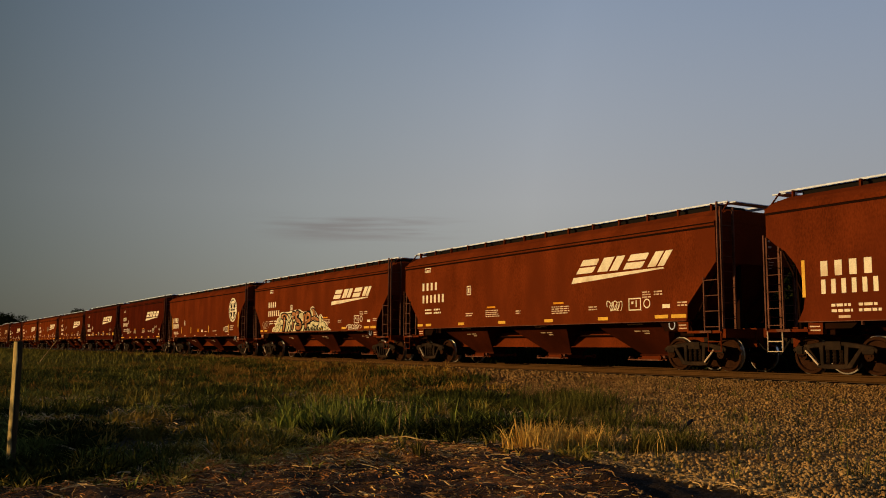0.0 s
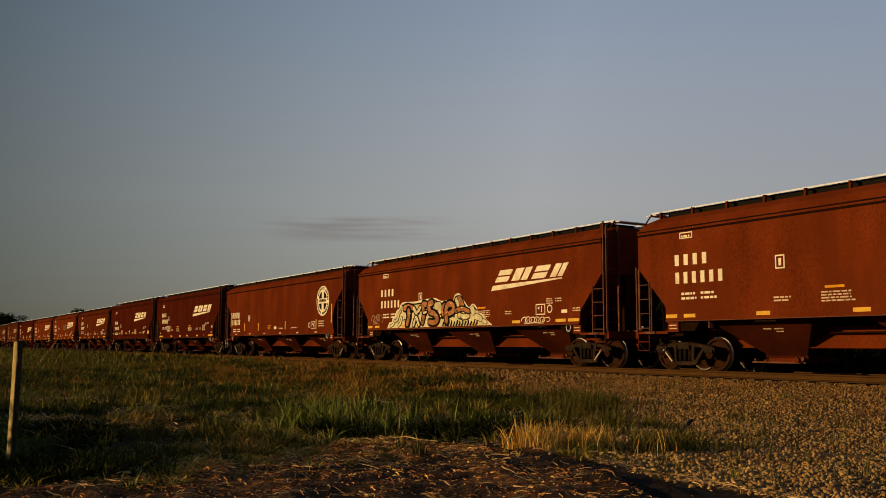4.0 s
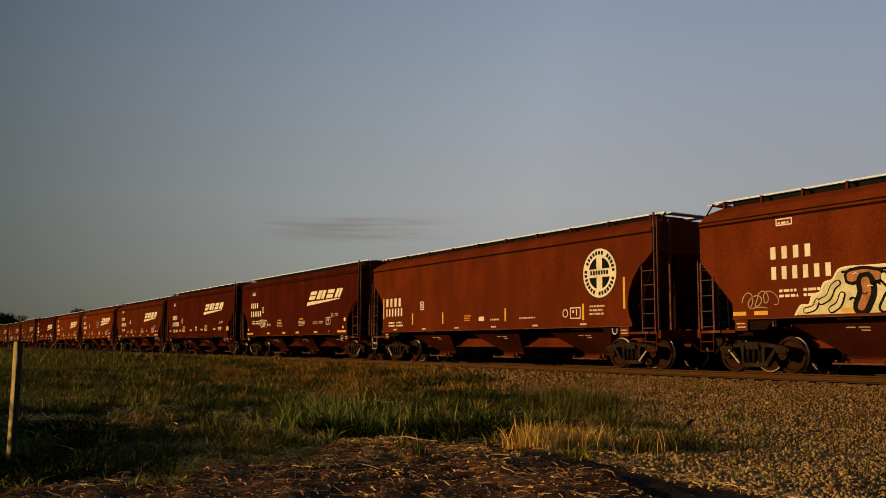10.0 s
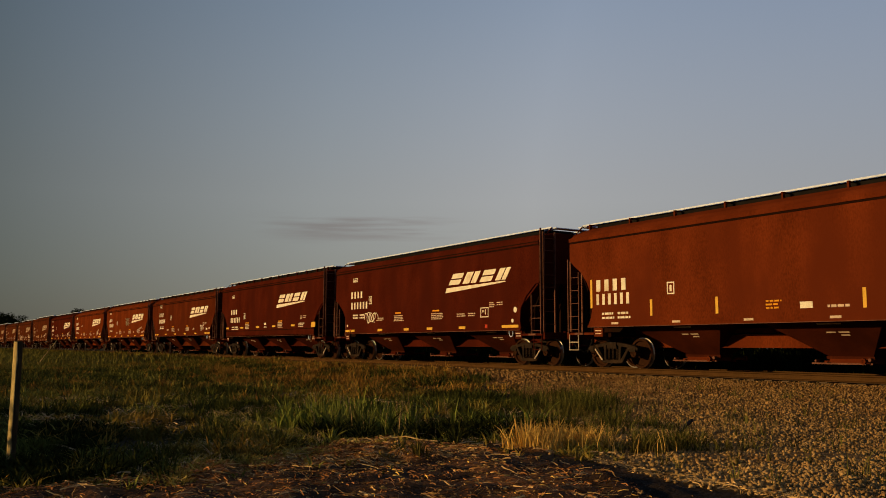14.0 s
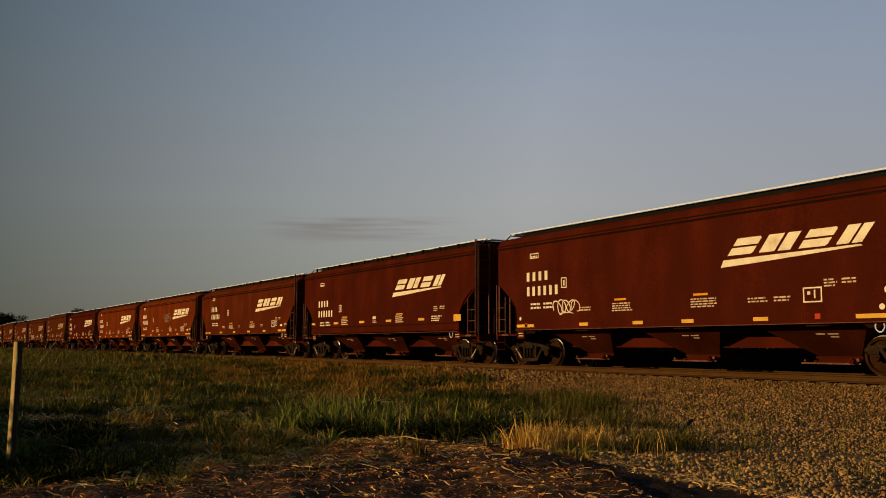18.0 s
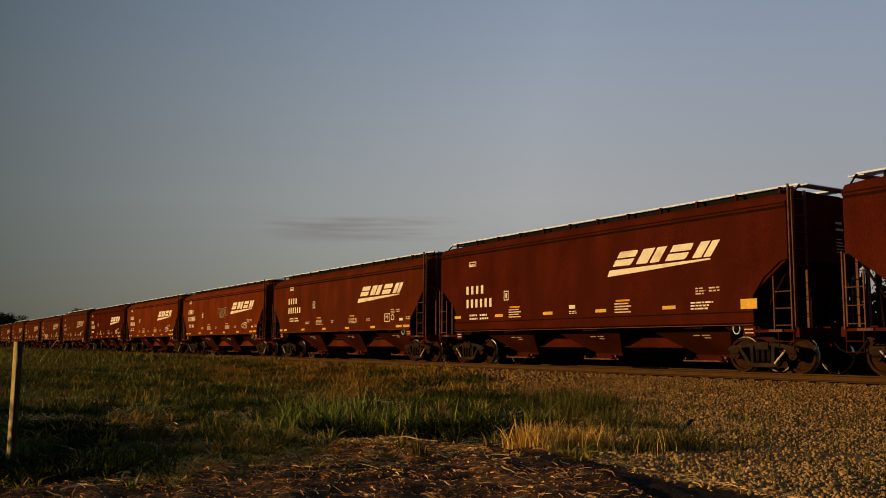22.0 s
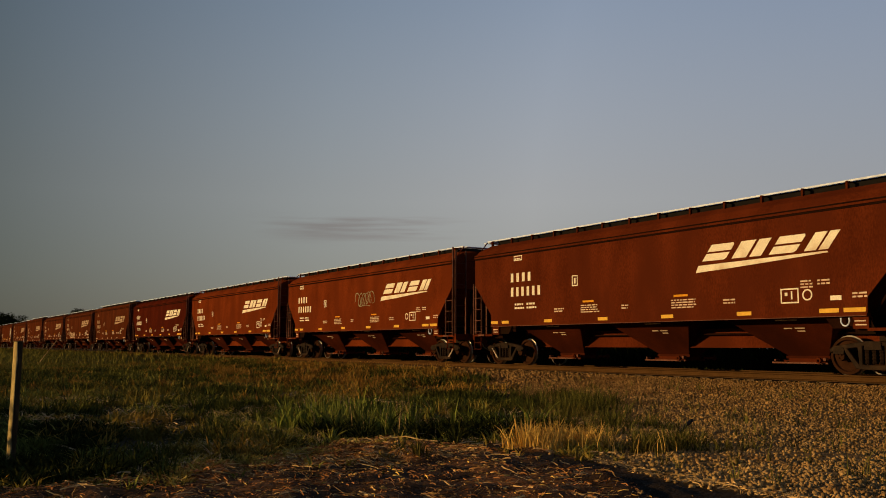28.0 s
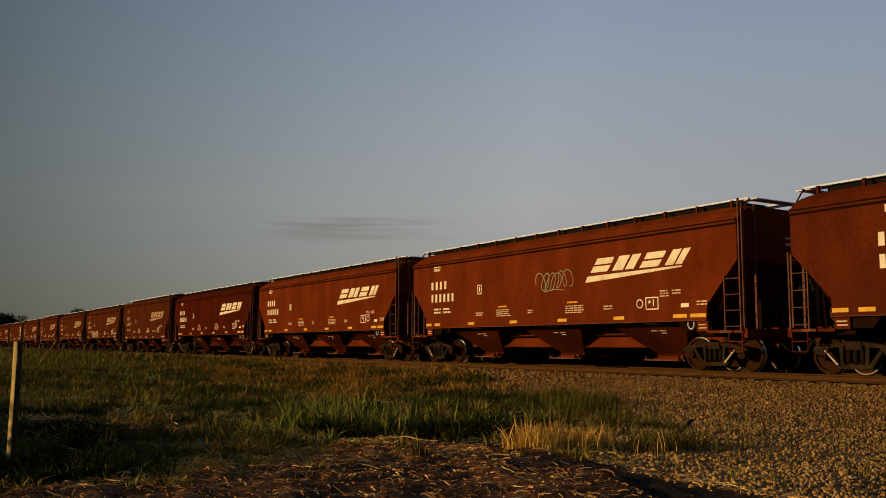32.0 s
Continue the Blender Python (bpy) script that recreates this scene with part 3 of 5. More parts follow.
            g.box(s * (half - 0.9), s * (half - 0.5), -0.35, 0.1, 1.1, 1.45)
            return g
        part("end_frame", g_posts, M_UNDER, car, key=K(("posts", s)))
        lx = sp["cut"][0][0] + 0.08
        for r in (-1, 1):
            part("corner_ladder", g_ladder(s * lx, s * (lx - 0.52), 1.08, ct - 0.40, zb - 0.08 if s * r < 0 else ct + 0.05, r), M_LADDER, car, "pale ladder", key=K(("lad", s, r)))
            part("end_ladder", g_end_ladder(s * (half + 0.10), 1.12, zb - 0.2 if s * r < 0 else ct, r), M_LADDER, car, key=K(("elad", s, r)))
        part("stirrup_step", lambda: Geo().tube([(s * (half + 0.08), -1.57, 1.05), (s * (half + 0.08), -1.57, 0.55), (s * (half - 0.36), -1.57, 0.55), (s * (half - 0.36), -1.57, 1.05)], 0.02)
             .tube([(s * (half + 0.08), -1.57, 0.80), (s * (half - 0.36), -1.57, 0.80)], 0.016), M_FAINT if decor.get("pale_step") and s < 0 else P, car, key=K(("step", s)))
        e0, e1 = s * (half - 0.62), s * (half - 0.22)
        part("end_plate", lambda: Geo().box(min(e0, e1), max(e0, e1), -1.612, -1.582, 1.035, 1.10), M_LADDER, car, "small pale plate", key=K(("eplate", s)))
        t0 = s * (half - 1.28)
        part("release_box", lambda: Geo().box(t0 - 0.20, t0 + 0.20, -1.55, -1.40, sill - 0.34, sill - 0.06), P, car, key=K(("rbox", s)))
        part("box_stencil", lambda: Geo().box(t0 - 0.15, t0 + 0.13, -1.556, -1.548, sill - 0.17, sill - 0.14).box(t0 - 0.13, t0 + 0.15, -1.556, -1.548, sill - 0.26, sill - 0.23), M_FAINT, car, key=K(("rbs", s)))
        part("coupler", lambda: Geo().box(s * (half + 0.2), s * (half + 0.74), -0.08, 0.08, 0.76, 0.94).box(s * (half + 0.58), s * (half + 0.80), -0.17, 0.13, 0.70, 1.0), M_CAST, car, key=K(("coup", s)))
        part("air_hose", lambda: Geo().tube([(s * (half + 0.3), -0.4, 0.85), (s * (half + 0.5), -0.38, 0.62), (s * (half + 0.72), -0.25, 0.48), (s * (half + 0.82), -0.12, 0.55)], 0.03), M_BLACK, car, key=K(("hose", s)))

    wx = -half + 1.0
    part("hand_brake_wheel", lambda: Geo().tube([(wx + 0.24 * math.cos(a * math.pi / 9), -1.22, 1.48 + 0.24 * math.sin(a * math.pi / 9)) for a in range(19)], 0.018).tube([(wx - 0.24, -1.22, 1.48), (wx + 0.24, -1.22, 1.48)], 0.014).tube([(wx, -1.22, 1.24), (wx, -1.22, 1.72)], 0.014).box(wx - 0.05, wx + 0.05, -1.2, -0.9, 1.1, 1.53), M_LADDER, car, "worn hand brake wheel", key=K("hbw"))

    # underframe and hoppers
    part("centre_sill", lambda: Geo().box(-half - 0.25, half + 0.25, -0.36, 0.36, 0.66, 1.18).box(-half, half, -0.42, 0.42, 0.64, 0.672), P, car, key=K("sill"))
    for i, c in enumerate(bl):
        lo = -(half - 2.15) if i == 0 else c - 1.72
        hi = (half - 2.15) if i == 2 else c + 1.72
        part("hopper_bay", g_bay(c, lo, hi, sill), M_BAY, car, "dark brown discharge hopper", key=K(("bay", i)))
        part("outlet_gate", g_gate(c), P, car, key=K(("gate", i)))
        part("gate_rail", lambda: Geo().box(c - 0.62, c + 1.02, -0.66, -0.62, 0.245, 0.285).lathe([(0.045, -0.72), (0.045, -0.60)], c + 0.98, 0.36, 8).lathe([(0.03, -0.75), (0.03, -0.60)], c - 0.45, 0.33, 8), M_LADDER, car, "worn steel gate rail", key=K(("grail", i)))
    for s in (-1, 1):
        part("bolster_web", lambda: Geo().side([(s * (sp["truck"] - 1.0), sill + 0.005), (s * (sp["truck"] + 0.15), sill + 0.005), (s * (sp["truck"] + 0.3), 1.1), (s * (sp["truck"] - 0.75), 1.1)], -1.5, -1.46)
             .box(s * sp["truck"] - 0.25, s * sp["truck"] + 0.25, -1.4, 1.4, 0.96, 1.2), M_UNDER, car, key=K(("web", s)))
        build_truck(car, s * sp["truck"], s)
    part("brake_pipe", lambda: Geo().tube([(-half + 0.2, -0.62, 1.0), (-half * 0.5, -0.5, 1.02), (half * 0.5, -0.5, 1.02), (half - 0.2, -0.62, 1.0)], 0.025), M_UNDER, car, key=K("pipe"))
    part("jacking_loop", lambda: Geo().tube([(0.11 * math.cos(a * 0.45), SIDE_Y - 0.02, sill - 0.14 + 0.13 * math.sin(a * 0.45)) for a in range(6, 16)], 0.018), M_WALK, car, at=(half - 1.62, 0, 0), key=K("loop"))

    dress(car, kind, sp, decor, rng)
    CARS.append((car, cx))
    return car


# ---- what is painted on the cars ----
def slanted_emblem(car, x0, z0, mat):
    """A slanted wordmark, kept to four plain slanted blocks, over a tapering stroke."""
    k = 0.36
    blocks = [(0.24, 0.88), (1.24, 1.02), (2.42, 0.86), (3.44, 0.72)]
    zb, h = z0 + 0.30, 0.43
    for i, (bx, w) in enumerate(blocks):
        x = x0 + bx
        lean = k * 0.97
        def at(u, v):
            return (x + u * w + v * lean, zb + v * h)
        # each block is cut by one slit, lying or standing
        if i % 2:
            polys = [[at(0, 0), at(0.46, 0), at(0.46, 1), at(0, 1)], [at(0.56, 0), at(0.92, 0), at(0.92, 1), at(0.56, 1)]]
        else:
            polys = [[at(0, 0), at(0.84, 0), at(0.90, 0.10), at(0.90, 0.44), at(0, 0.44)], [at(0, 0.56), at(0.90, 0.56), at(0.90, 0.90), at(0.84, 1), at(0, 1)]]
        decal("emblem_block", polys, mat, car, label="plain slanted cream block", key=("emblem", i, x0, z0))
    decal("emblem_stroke", [[(x0, z0), (x0 + 1.2, z0 + 0.055), (x0 + 4.12, z0 + 0.22), (x0 + 4.06, z0 + 0.26), (x0 + 1.4, z0 + 0.215), (x0 + 0.10, z0 + 0.19)]], mat, car, label="tapering cream stroke", key=("stroke", x0, z0))


def round_emblem(car, cx, cz):
    decal("emblem_disc", [disc(cx, cz, 0.79, 0.79, 40)], M_WHITE, car, label="cream disc", key=("rdisc", cx))
    decal("emblem_rim", ring(cx, cz, 0.772, 0.79, 40), M_BLACK, car, 0.008, key=("rrim", cx))
    quads = []
    for q in range(4):
        a = q * math.pi / 2
        pts = [(0.13, 0.13)] + [(0.50 * math.cos(t), 0.50 * math.sin(t)) for t in [0.27 + i * (math.pi / 2 - 0.54) / 7 for i in range(8)]]
        quads.append([(cx + x * math.cos(a) - z * math.sin(a), cz + x * math.sin(a) + z * math.cos(a)) for x, z in pts])
    decal("emblem_quarters", quads, M_BLACK, car, 0.008, label="four dark quarters round a cross", key=("rq", cx))
    blocks = []
    for i in range(30):
        a = 2 * math.pi * (i + 0.5) / 30
        if i % 8 == 5:
            continue
        c, s = math.cos(a), math.sin(a)
        blocks.append([(cx + r * c - t * s, cz + r * s + t * c) for r, t in ((0.58, -0.045), (0.70, -0.045), (0.70, 0.045), (0.58, 0.045))])
    decal("emblem_ticks", blocks, M_BLACK, car, 0.008, key=("rt", cx))
    decal("emblem_bar", bars(cx - 0.42, cx + 0.44, cz - 0.05, cz + 0.08, 7, 0.7), M_BLACK, car, 0.008, key=("rb", cx))


def brush(pts, w, w_end=None):
    """A sprayed stroke with round ends: one unbroken chain of quads along a smooth curve."""
    P = [Vector((x, z)) for x, z in pts]
    P = [2 * P[0] - P[1]] + P + [2 * P[-1] - P[-2]]
    line = []
    for i in range(1, len(P) - 2):
        p0, p1, p2, p3 = P[i - 1:i + 3]
        for k in range(6 if i < len(P) - 3 else 7):
            t = k / 6
            line.append(0.5 * (2 * p1 + (p2 - p0) * t + (2 * p0 - 5 * p1 + 4 * p2 - p3) * t * t + (3 * p1 - p0 - 3 * p2 + p3) * t ** 3))
    w_end = w if w_end is None else w_end
    d0, d1 = (line[1] - line[0]).normalized(), (line[-1] - line[-2]).normalized()
    n = len(line)
    rows = [(line[0] - d0 * w * 0.42, w * 0.45), (line[0] - d0 * w * 0.25, w * 0.8)]
    rows += [(p, w + (w_end - w) * i / (n - 1)) for i, p in enumerate(line)]
    rows += [(line[-1] + d1 * w_end * 0.25, w_end * 0.8), (line[-1] + d1 * w_end * 0.42, w_end * 0.45)]
    sides = []
    for i, (p, ww) in enumerate(rows):
        d = (rows[min(i + 1, len(rows) - 1)][0] - rows[max(i - 1, 0)][0]).normalized()
        sides.append((p.x - d.y * ww / 2, p.y + d.x * ww / 2, p.x + d.y * ww / 2, p.y - d.x * ww / 2))
    return [[(a[2], a[3]), (c[2], c[3]), (c[0], c[1]), (a[0], a[1])] for a, c in zip(sides, sides[1:])]


def spray_tag(car, x0, z0, w, h, seed, mat, width, loops):
    """A row of quick sprayed loops and flicks that cannot be read."""
    rng = random.Random(seed)
    cell = w / loops
    pts = []
    for k in range(loops):
        rx, rz = cell * rng.uniform(0.42, 0.75), h * rng.uniform(0.26, 0.46)
        up, tip = z0 + h * rng.uniform(0.42, 0.60), rng.uniform(-0.5, 0.6)
        for j in range(7):
            a = math.pi * (1.1 - 2 * j / 7)
            pts.append((x0 + cell * (k + 0.5 + 0.8 * j / 7) + rx * math.cos(a) + tip * rz * math.sin(a), up + rz * math.sin(a)))
    polys = brush(pts, width, width * 0.7)
    decal("sprayed_tag", polys, mat, car, 0.006, label="looping sprayed scribble")
    decal("sprayed_underline", brush([(x0 + w * 0.25, z0 + 0.02), (x0 + w * 0.6, z0 + h * 0.10), (x0 + w * 0.85, z0 + h * 0.03)], width, width * 0.5), mat, car, 0.006)


def mural(car, z0):
    """A wide sprayed piece: interlocked copper and cream strokes edged in black on a cream ground."""
    crown = [(-5.55, 0.0), (-5.38, 0.22), (-5.15, 0.24), (-5.05, 0.46), (-4.85, 0.52), (-4.72, 0.74), (-4.5, 0.80), (-4.26, 1.05), (-3.5, 1.06), (-2.76, 1.07), (-2.06, 1.13), (-1.53, 1.14), (-1.03, 1.0), (-0.61, 1.01),
             (-0.13, 1.0), (0.0, 1.2), (0.31, 1.23), (0.65, 0.93), (0.98, 0.68), (1.26, 0.80), (1.5, 0.66), (1.58, 0.48), (1.95, 0.37), (2.17, 0.18), (2.5, 0.0)]
    crown = [(x, z0 + z) for x, z in crown]
    decal("mural_ground", [crown], M_CREAM, car, 0.005, label="cream sprayed background shape")
    decal("mural_outline", brush(crown, 0.055), M_WHITE, car, 0.009, label="pale sprayed outline")
    decal("mural_outline", brush([(x + 0.02, z - 0.085) for x, z in crown[7:21]], 0.06), M_BLACK, car, 0.013, label="black sprayed line inside the outline")

    def stroke(mat, w, pts, edge=0.10, lift=0.0, grow=0.85):
        at = [(x, z0 + z) for x, z in pts]
        decal("mural_shadow", brush(at, w + edge, w * grow + edge), M_BLACK, car, 0.017 + lift, label="black sprayed edge")
        decal("mural_stroke", brush(at, w, w * grow), mat, car, 0.021 + lift, label="broad sprayed stroke")
    C, K = M_CREAM, M_RUSTSPRAY
    stroke(K, 0.24, [(-4.02, 0.84), (-3.70, 0.88), (-3.36, 0.83)], 0.16)
    stroke(K, 0.22, [(-3.66, 0.72), (-3.64, 0.45), (-3.78, 0.14)], 0.26, 0.008)
    stroke(C, 0.17, [(-3.22, 0.80), (-2.97, 0.60), (-2.68, 0.82)], 0.12)
    stroke(C, 0.15, [(-3.24, 0.10), (-3.02, 0.42), (-2.78, 0.10)], 0.13, 0.008)
    stroke(K, 0.22, [(-2.22, 0.93), (-2.48, 0.92), (-2.38, 0.55), (-2.50, 0.18)], 0.16)
    stroke(C, 0.10, [(-2.40, 0.58), (-2.18, 0.62)], 0.10, 0.008)
    stroke(K, 0.23, [(-1.70, 0.98), (-1.94, 0.92), (-1.90, 0.64), (-1.52, 0.52), (-1.28, 0.30), (-1.55, 0.17), (-1.92, 0.20)], 0.17, 0.012)
    stroke(C, 0.30, [(-1.42, 0.82), (-1.15, 0.84), (-1.10, 0.62)], 0.08)
    stroke(K, 0.16, [(-0.72, 0.86), (-0.95, 0.72), (-0.88, 0.46)], 0.20)
    stroke(K, 0.22, [(-0.60, 0.20), (-0.62, 0.70), (-0.40, 0.88), (-0.10, 0.80), (-0.10, 0.60), (-0.40, 0.50)], 0.18, 0.012)
    stroke(K, 0.09, [(0.24, 1.12), (0.40, 1.02), (0.52, 0.74)], 0.09, 0.004, 3.6)
    stroke(K, 0.17, [(0.12, 0.60), (0.56, 0.66), (1.02, 0.54)], 0.10, 0.016)
    stroke(C, 0.20, [(0.30, 0.42), (0.62, 0.34), (0.98, 0.38)], 0.09)
    stroke(C, 0.27, [(1.24, 0.62), (1.30, 0.50)], 0.05)
    stroke(C, 0.24, [(1.50, 0.34), (1.66, 0.30), (1.82, 0.24)], 0.05)
    stroke(C, 0.15, [(1.98, 0.16), (2.16, 0.11)], 0.05)
    stroke(C, 0.10, [(-5.25, 0.10), (-5.02, 0.16), (-4.92, 0.32)], 0.06)
    stroke(C, 0.12, [(-4.82, 0.30), (-4.62, 0.40), (-4.50, 0.62), (-4.36, 0.72)], 0.06)
    stroke(C, 0.12, [(-4.55, 0.10), (-4.36, 0.22), (-4.26, 0.44)], 0.07)
    for k in range(16):
        x = -4.0 + 0.30 * k
        z = z0 + 0.32 + 0.40 * ((k * 7) % 5) / 5
        decal("mural_flick", brush([(x - 0.07, z), (x + 0.01, z + 0.05 * (-1) ** k), (x + 0.09, z - 0.02)], 0.022, 0.012), M_BLACK, car, 0.048)
    for x, z in ((-3.95, 0.90), (-3.60, 0.60), (-2.44, 0.80), (-1.88, 0.88), (-1.42, 0.46), (-0.56, 0.55), (-0.30, 0.90), (0.50, 0.70)):
        decal("mural_gleam", brush([(x, z0 + z), (x + 0.06, z0 + z + 0.02), (x + 0.12, z0 + z)], 0.03, 0.015), M_WHITE, car, 0.044)
    for k in range(13):
        x = -0.9 + 0.20 * k
        decal("mural_hatch", brush([(x, z0 + 0.03), (x + 0.07, z0 + 0.11), (x + 0.05 + 0.03 * (k % 3), z0 + 0.17 + 0.05 * (k % 2))], 0.055, 0.03), M_BLACK, car, 0.038)


def dress(car, kind, sp, d, rng):
    half, sill = sp["half"], sp["sill"]
    left = d.get("left", -half + 1.45)
    zn = d.get("zn", 2.41)
    # far cars: distance haze put into duller lettering and strips
    letters, amber = (M_DULL, M_DULL) if d.get("dull") else (M_WHITE, M_YELLOW)
    # owner's mark and running number, as plain bars
    if d.get("block_mark"):
        for q, bar in enumerate(bars(left, left + 1.5, zn + 0.42, zn + 0.78, 4, 0.50)):
            decal("mark_bar", [bar], letters, car, key=("mk2", left, zn, q))
        for q, bar in enumerate(bars(left, left + 1.6, zn, zn + 0.34, 6, 0.44)):
            decal("number_bar", [bar], letters, car, key=("nm2", left, zn, q))
    else:
        for q, bar in enumerate(bars(left + 0.03, left + 1.36, zn + 0.52, zn + 0.83, 4, 0.46)):
            decal("mark_bar", [bar], letters, car, key=("mk", left, zn, q))
        for q, bar in enumerate(bars(left + 0.04, left + 1.88, zn + 0.01, zn + 0.33, 6, 0.46)):
            decal("number_bar", [bar], letters, car, key=("nm", left, zn, q))
    rs = random.Random(11 + len(kind))
    for k in range(2):
        decal("weight_stencil", lines(left + 0.25 + 0.7 * k, left + 0.85 + 0.7 * k, zn - 0.44, zn - 0.18, 2, rs), letters, car, key=("wt", kind, left, zn, k))
    if kind != "curve":
        decal("top_plate", square_ring(left + 0.22, left + 0.70, 3.68, 3.86, 0.03) + lines(left + 0.28, left + 0.66, 3.72, 3.83, 1, rs), letters, car, key=("tp", kind, left))
    sx = left + d.get("square", 3.4)
    decal("square_mark", square_ring(sx, sx + 0.28, zn + 0.20, zn + 0.55, 0.034) + [rect(sx + 0.10, sx + 0.18, zn + 0.28, zn + 0.46)], letters, car, key=("sq", kind, sx, zn))
    # yellow reflectors along the sill
    zr = sill + 0.05 if not d.get("deep") else 1.72
    if kind == "slant":
        spots = [(-7.45, 0.42), (-6.78, 0.42), (-4.32, 0.42), (-1.62, 0.44), (1.08, 0.46), (3.78, 0.46), (6.22, 0.52), (6.86, 0.56)]
    elif kind == "round" and d.get("deep"):
        spots = [(-7.16, 0.44), (-4.42, 0.50), (-1.60, 0.52), (1.06, 0.50), (3.93, 0.50)]
    elif kind == "round":
        spots = [(-7.06, 0.98), (-3.7, 0.42), (-1.28, 0.42), (0.66, 0.44), (3.1, 0.46), (5.97, 1.0)]
    else:
        spots = []
    for x, w in spots:
        decal("reflector", [rect(x, x + w, zr, zr + 0.10)], amber, car, 0.006, "reflective strip dulled for distance haze" if d.get("dull") else "yellow reflective strip", key=("refl", x, w, zr))
    if d.get("deep"):
        decal("end_label", [rect(6.70, 7.22, 1.64, 1.90)], M_YELLOW, car, 0.006, "yellow square label")
    if kind == "curve":
        for x, z0, z1 in ((-7.85, 1.86, 2.76), (-5.25, 1.56, 2.03), (-2.82, 1.55, 2.0), (1.46, 1.56, 2.02), (7.6, 1.80, 2.76)):
            decal("reflector", [rect(x, x + 0.09, z0, z1)], M_YELLOW, car, 0.006, "upright yellow reflective strip", key=("cref", x))
        for x in (-6.9, -4.4, -1.9, 0.6, 3.1, 5.6):
            decal("sill_tab", [rect(x, x + 0.30, sill + 0.03, sill + 0.09)], M_FAINT, car, key=("tab", x))
        decal("notice", [rect(-0.2, 0.15, 1.60, 1.76)], M_WHITE, car, 0.006, key="cn1")
        decal("notice_lines", lines(0.55, 1.25, 1.60, 1.72, 1, rs), M_FAINT, car, key="cn2")
        decal("notice_lines", lines(2.35, 3.3, 1.62, 1.72, 1, rs), M_FAINT, car, key="cn4")
        decal("notice_block", lines(-1.2, -0.7, 1.62, 1.88, 3, rs), M_ORANGE, car, key="cn3")
    # notices and inspection marks
    if d.get("deep"):
        for x in (-3.57, 1.93):
            decal("notice_lines", [rect(x, x + 0.72 - 0.12 * (k % 2), 1.68 + 0.085 * k, 1.72 + 0.085 * k) for k in range(4)], M_FAINT, car, label="rows of faded stencil", key=("dn", x))
            decal("notice_heading", [rect(x + 0.06, x + 0.66, 2.02, 2.075)], M_ORANGE, car, key=("dnh", x))
        decal("pale_label", [rect(-0.22, 0.08, 1.88, 2.0)] + lines(-0.22, 0.2, 1.72, 1.84, 2, rs), M_WHITE, car, 0.006)
        decal("weight_lines", lines(4.99, 5.8, 1.68, 1.93, 3, rs), M_WHITE, car)
    elif kind != "curve":
        for x, m2 in ((-2.43 if kind == "slant" else -2.16, M_FAINT), (1.48 if kind == "slant" else 1.01, M_FAINT)):
            decal("notice_lines", lines(x, x + 0.95, 1.74, 2.02, 4, rs), m2, car, key=("nl", kind, x))
            decal("notice_heading", [rect(x + 0.1, x + 0.62, 2.06, 2.12)], M_ORANGE, car, key=("nh", kind, x))
        for x, w in ((-3.78, 0.52), (-0.55, 0.3), (3.34, 0.48), (7.1, 0.4)) if kind == "slant" else ((-3.71, 0.66), (2.95, 0.62), (3.75, 0.5)):
            decal("small_stencil", lines(x, x + w, 1.80, 1.96, 2, rs), M_FAINT, car, key=("ss", kind, x))
        if kind == "slant":
            decal("pale_label", [rect(6.53, 6.82, 1.76, 1.87)], M_WHITE, car, 0.006, key=("pl", kind))
    bx = {"slant": half - 3.37, "curve": half - 3.74, "round": 4.60}[kind]
    z = 1.55 if kind == "curve" else 1.73
    if not d.get("deep"):
        decal("inspection_box", square_ring(bx, bx + 0.52, z, z + 0.37, 0.034) + [rect(bx + 0.12, bx + 0.20, z + 0.19, z + 0.27), rect(bx + 0.30, bx + 0.34, z + 0.10, z + 0.30)], M_WHITE, car, 0.006, key=("ib", kind))
        cxr = bx + 0.76 if d.get("ring_after") else bx - 0.24
        if kind != "round":
            decal("inspection_ring", ring(cxr, z + 0.19, 0.105, 0.14, 18), M_WHITE, car, 0.006, key=("ir", kind, cxr))
    if kind == "curve":
        decal("reflector", [rect(bx + 0.60, bx + 0.69, 1.50, 2.02)], M_YELLOW, car, 0.006, "upright yellow reflective strip", key="crefb")
        decal("build_stencil", lines(bx + 0.95, bx + 1.75, z + 0.10, z + 0.46, 3, rs), M_FAINT, car, key=("bs", kind))
    else:
        for k in range(2):
            decal("build_stencil", lines(bx + 0.58 + 0.47 * k, bx + 0.95 + 0.47 * k, z + 0.36 + 0.06 * k, z + 0.58, 3 - k, rs), M_FAINT, car, key=("bs", kind, k))
    for i, c in enumerate(sp["bays"]):
        def g_rows():
            # small rows on the bay's leaning side
            g = Geo()
            zt, zb, top_y, low_y = sill + 0.02, 0.44, -1.25, -0.24
            for x0, x1, z_ in ((-0.1, 0.55, sill - 0.10), (0.0, 0.25, sill - 0.30), (0.33, 0.62, sill - 0.30), (0.35, 0.58, sill - 0.37)):
                ya, yb = [low_y + (top_y - low_y) * (q - zb) / (zt - zb) - 0.006 for q in (z_, z_ + 0.03)]
                ring_ = [(c + x0, ya, z_), (c + x1, ya, z_), (c + x1, yb, z_ + 0.03), (c + x0, yb, z_ + 0.03)]
                g.rings([ring_, [(x, y + 0.012, q) for x, y, q in ring_]])
            return g
        part("bay_stencil", g_rows, M_FAINT, car, key=("bst", kind, i))
    if d.get("emblem") is not None:
        slanted_emblem(car, d["emblem"], d.get("emblem_z", 2.68), letters)
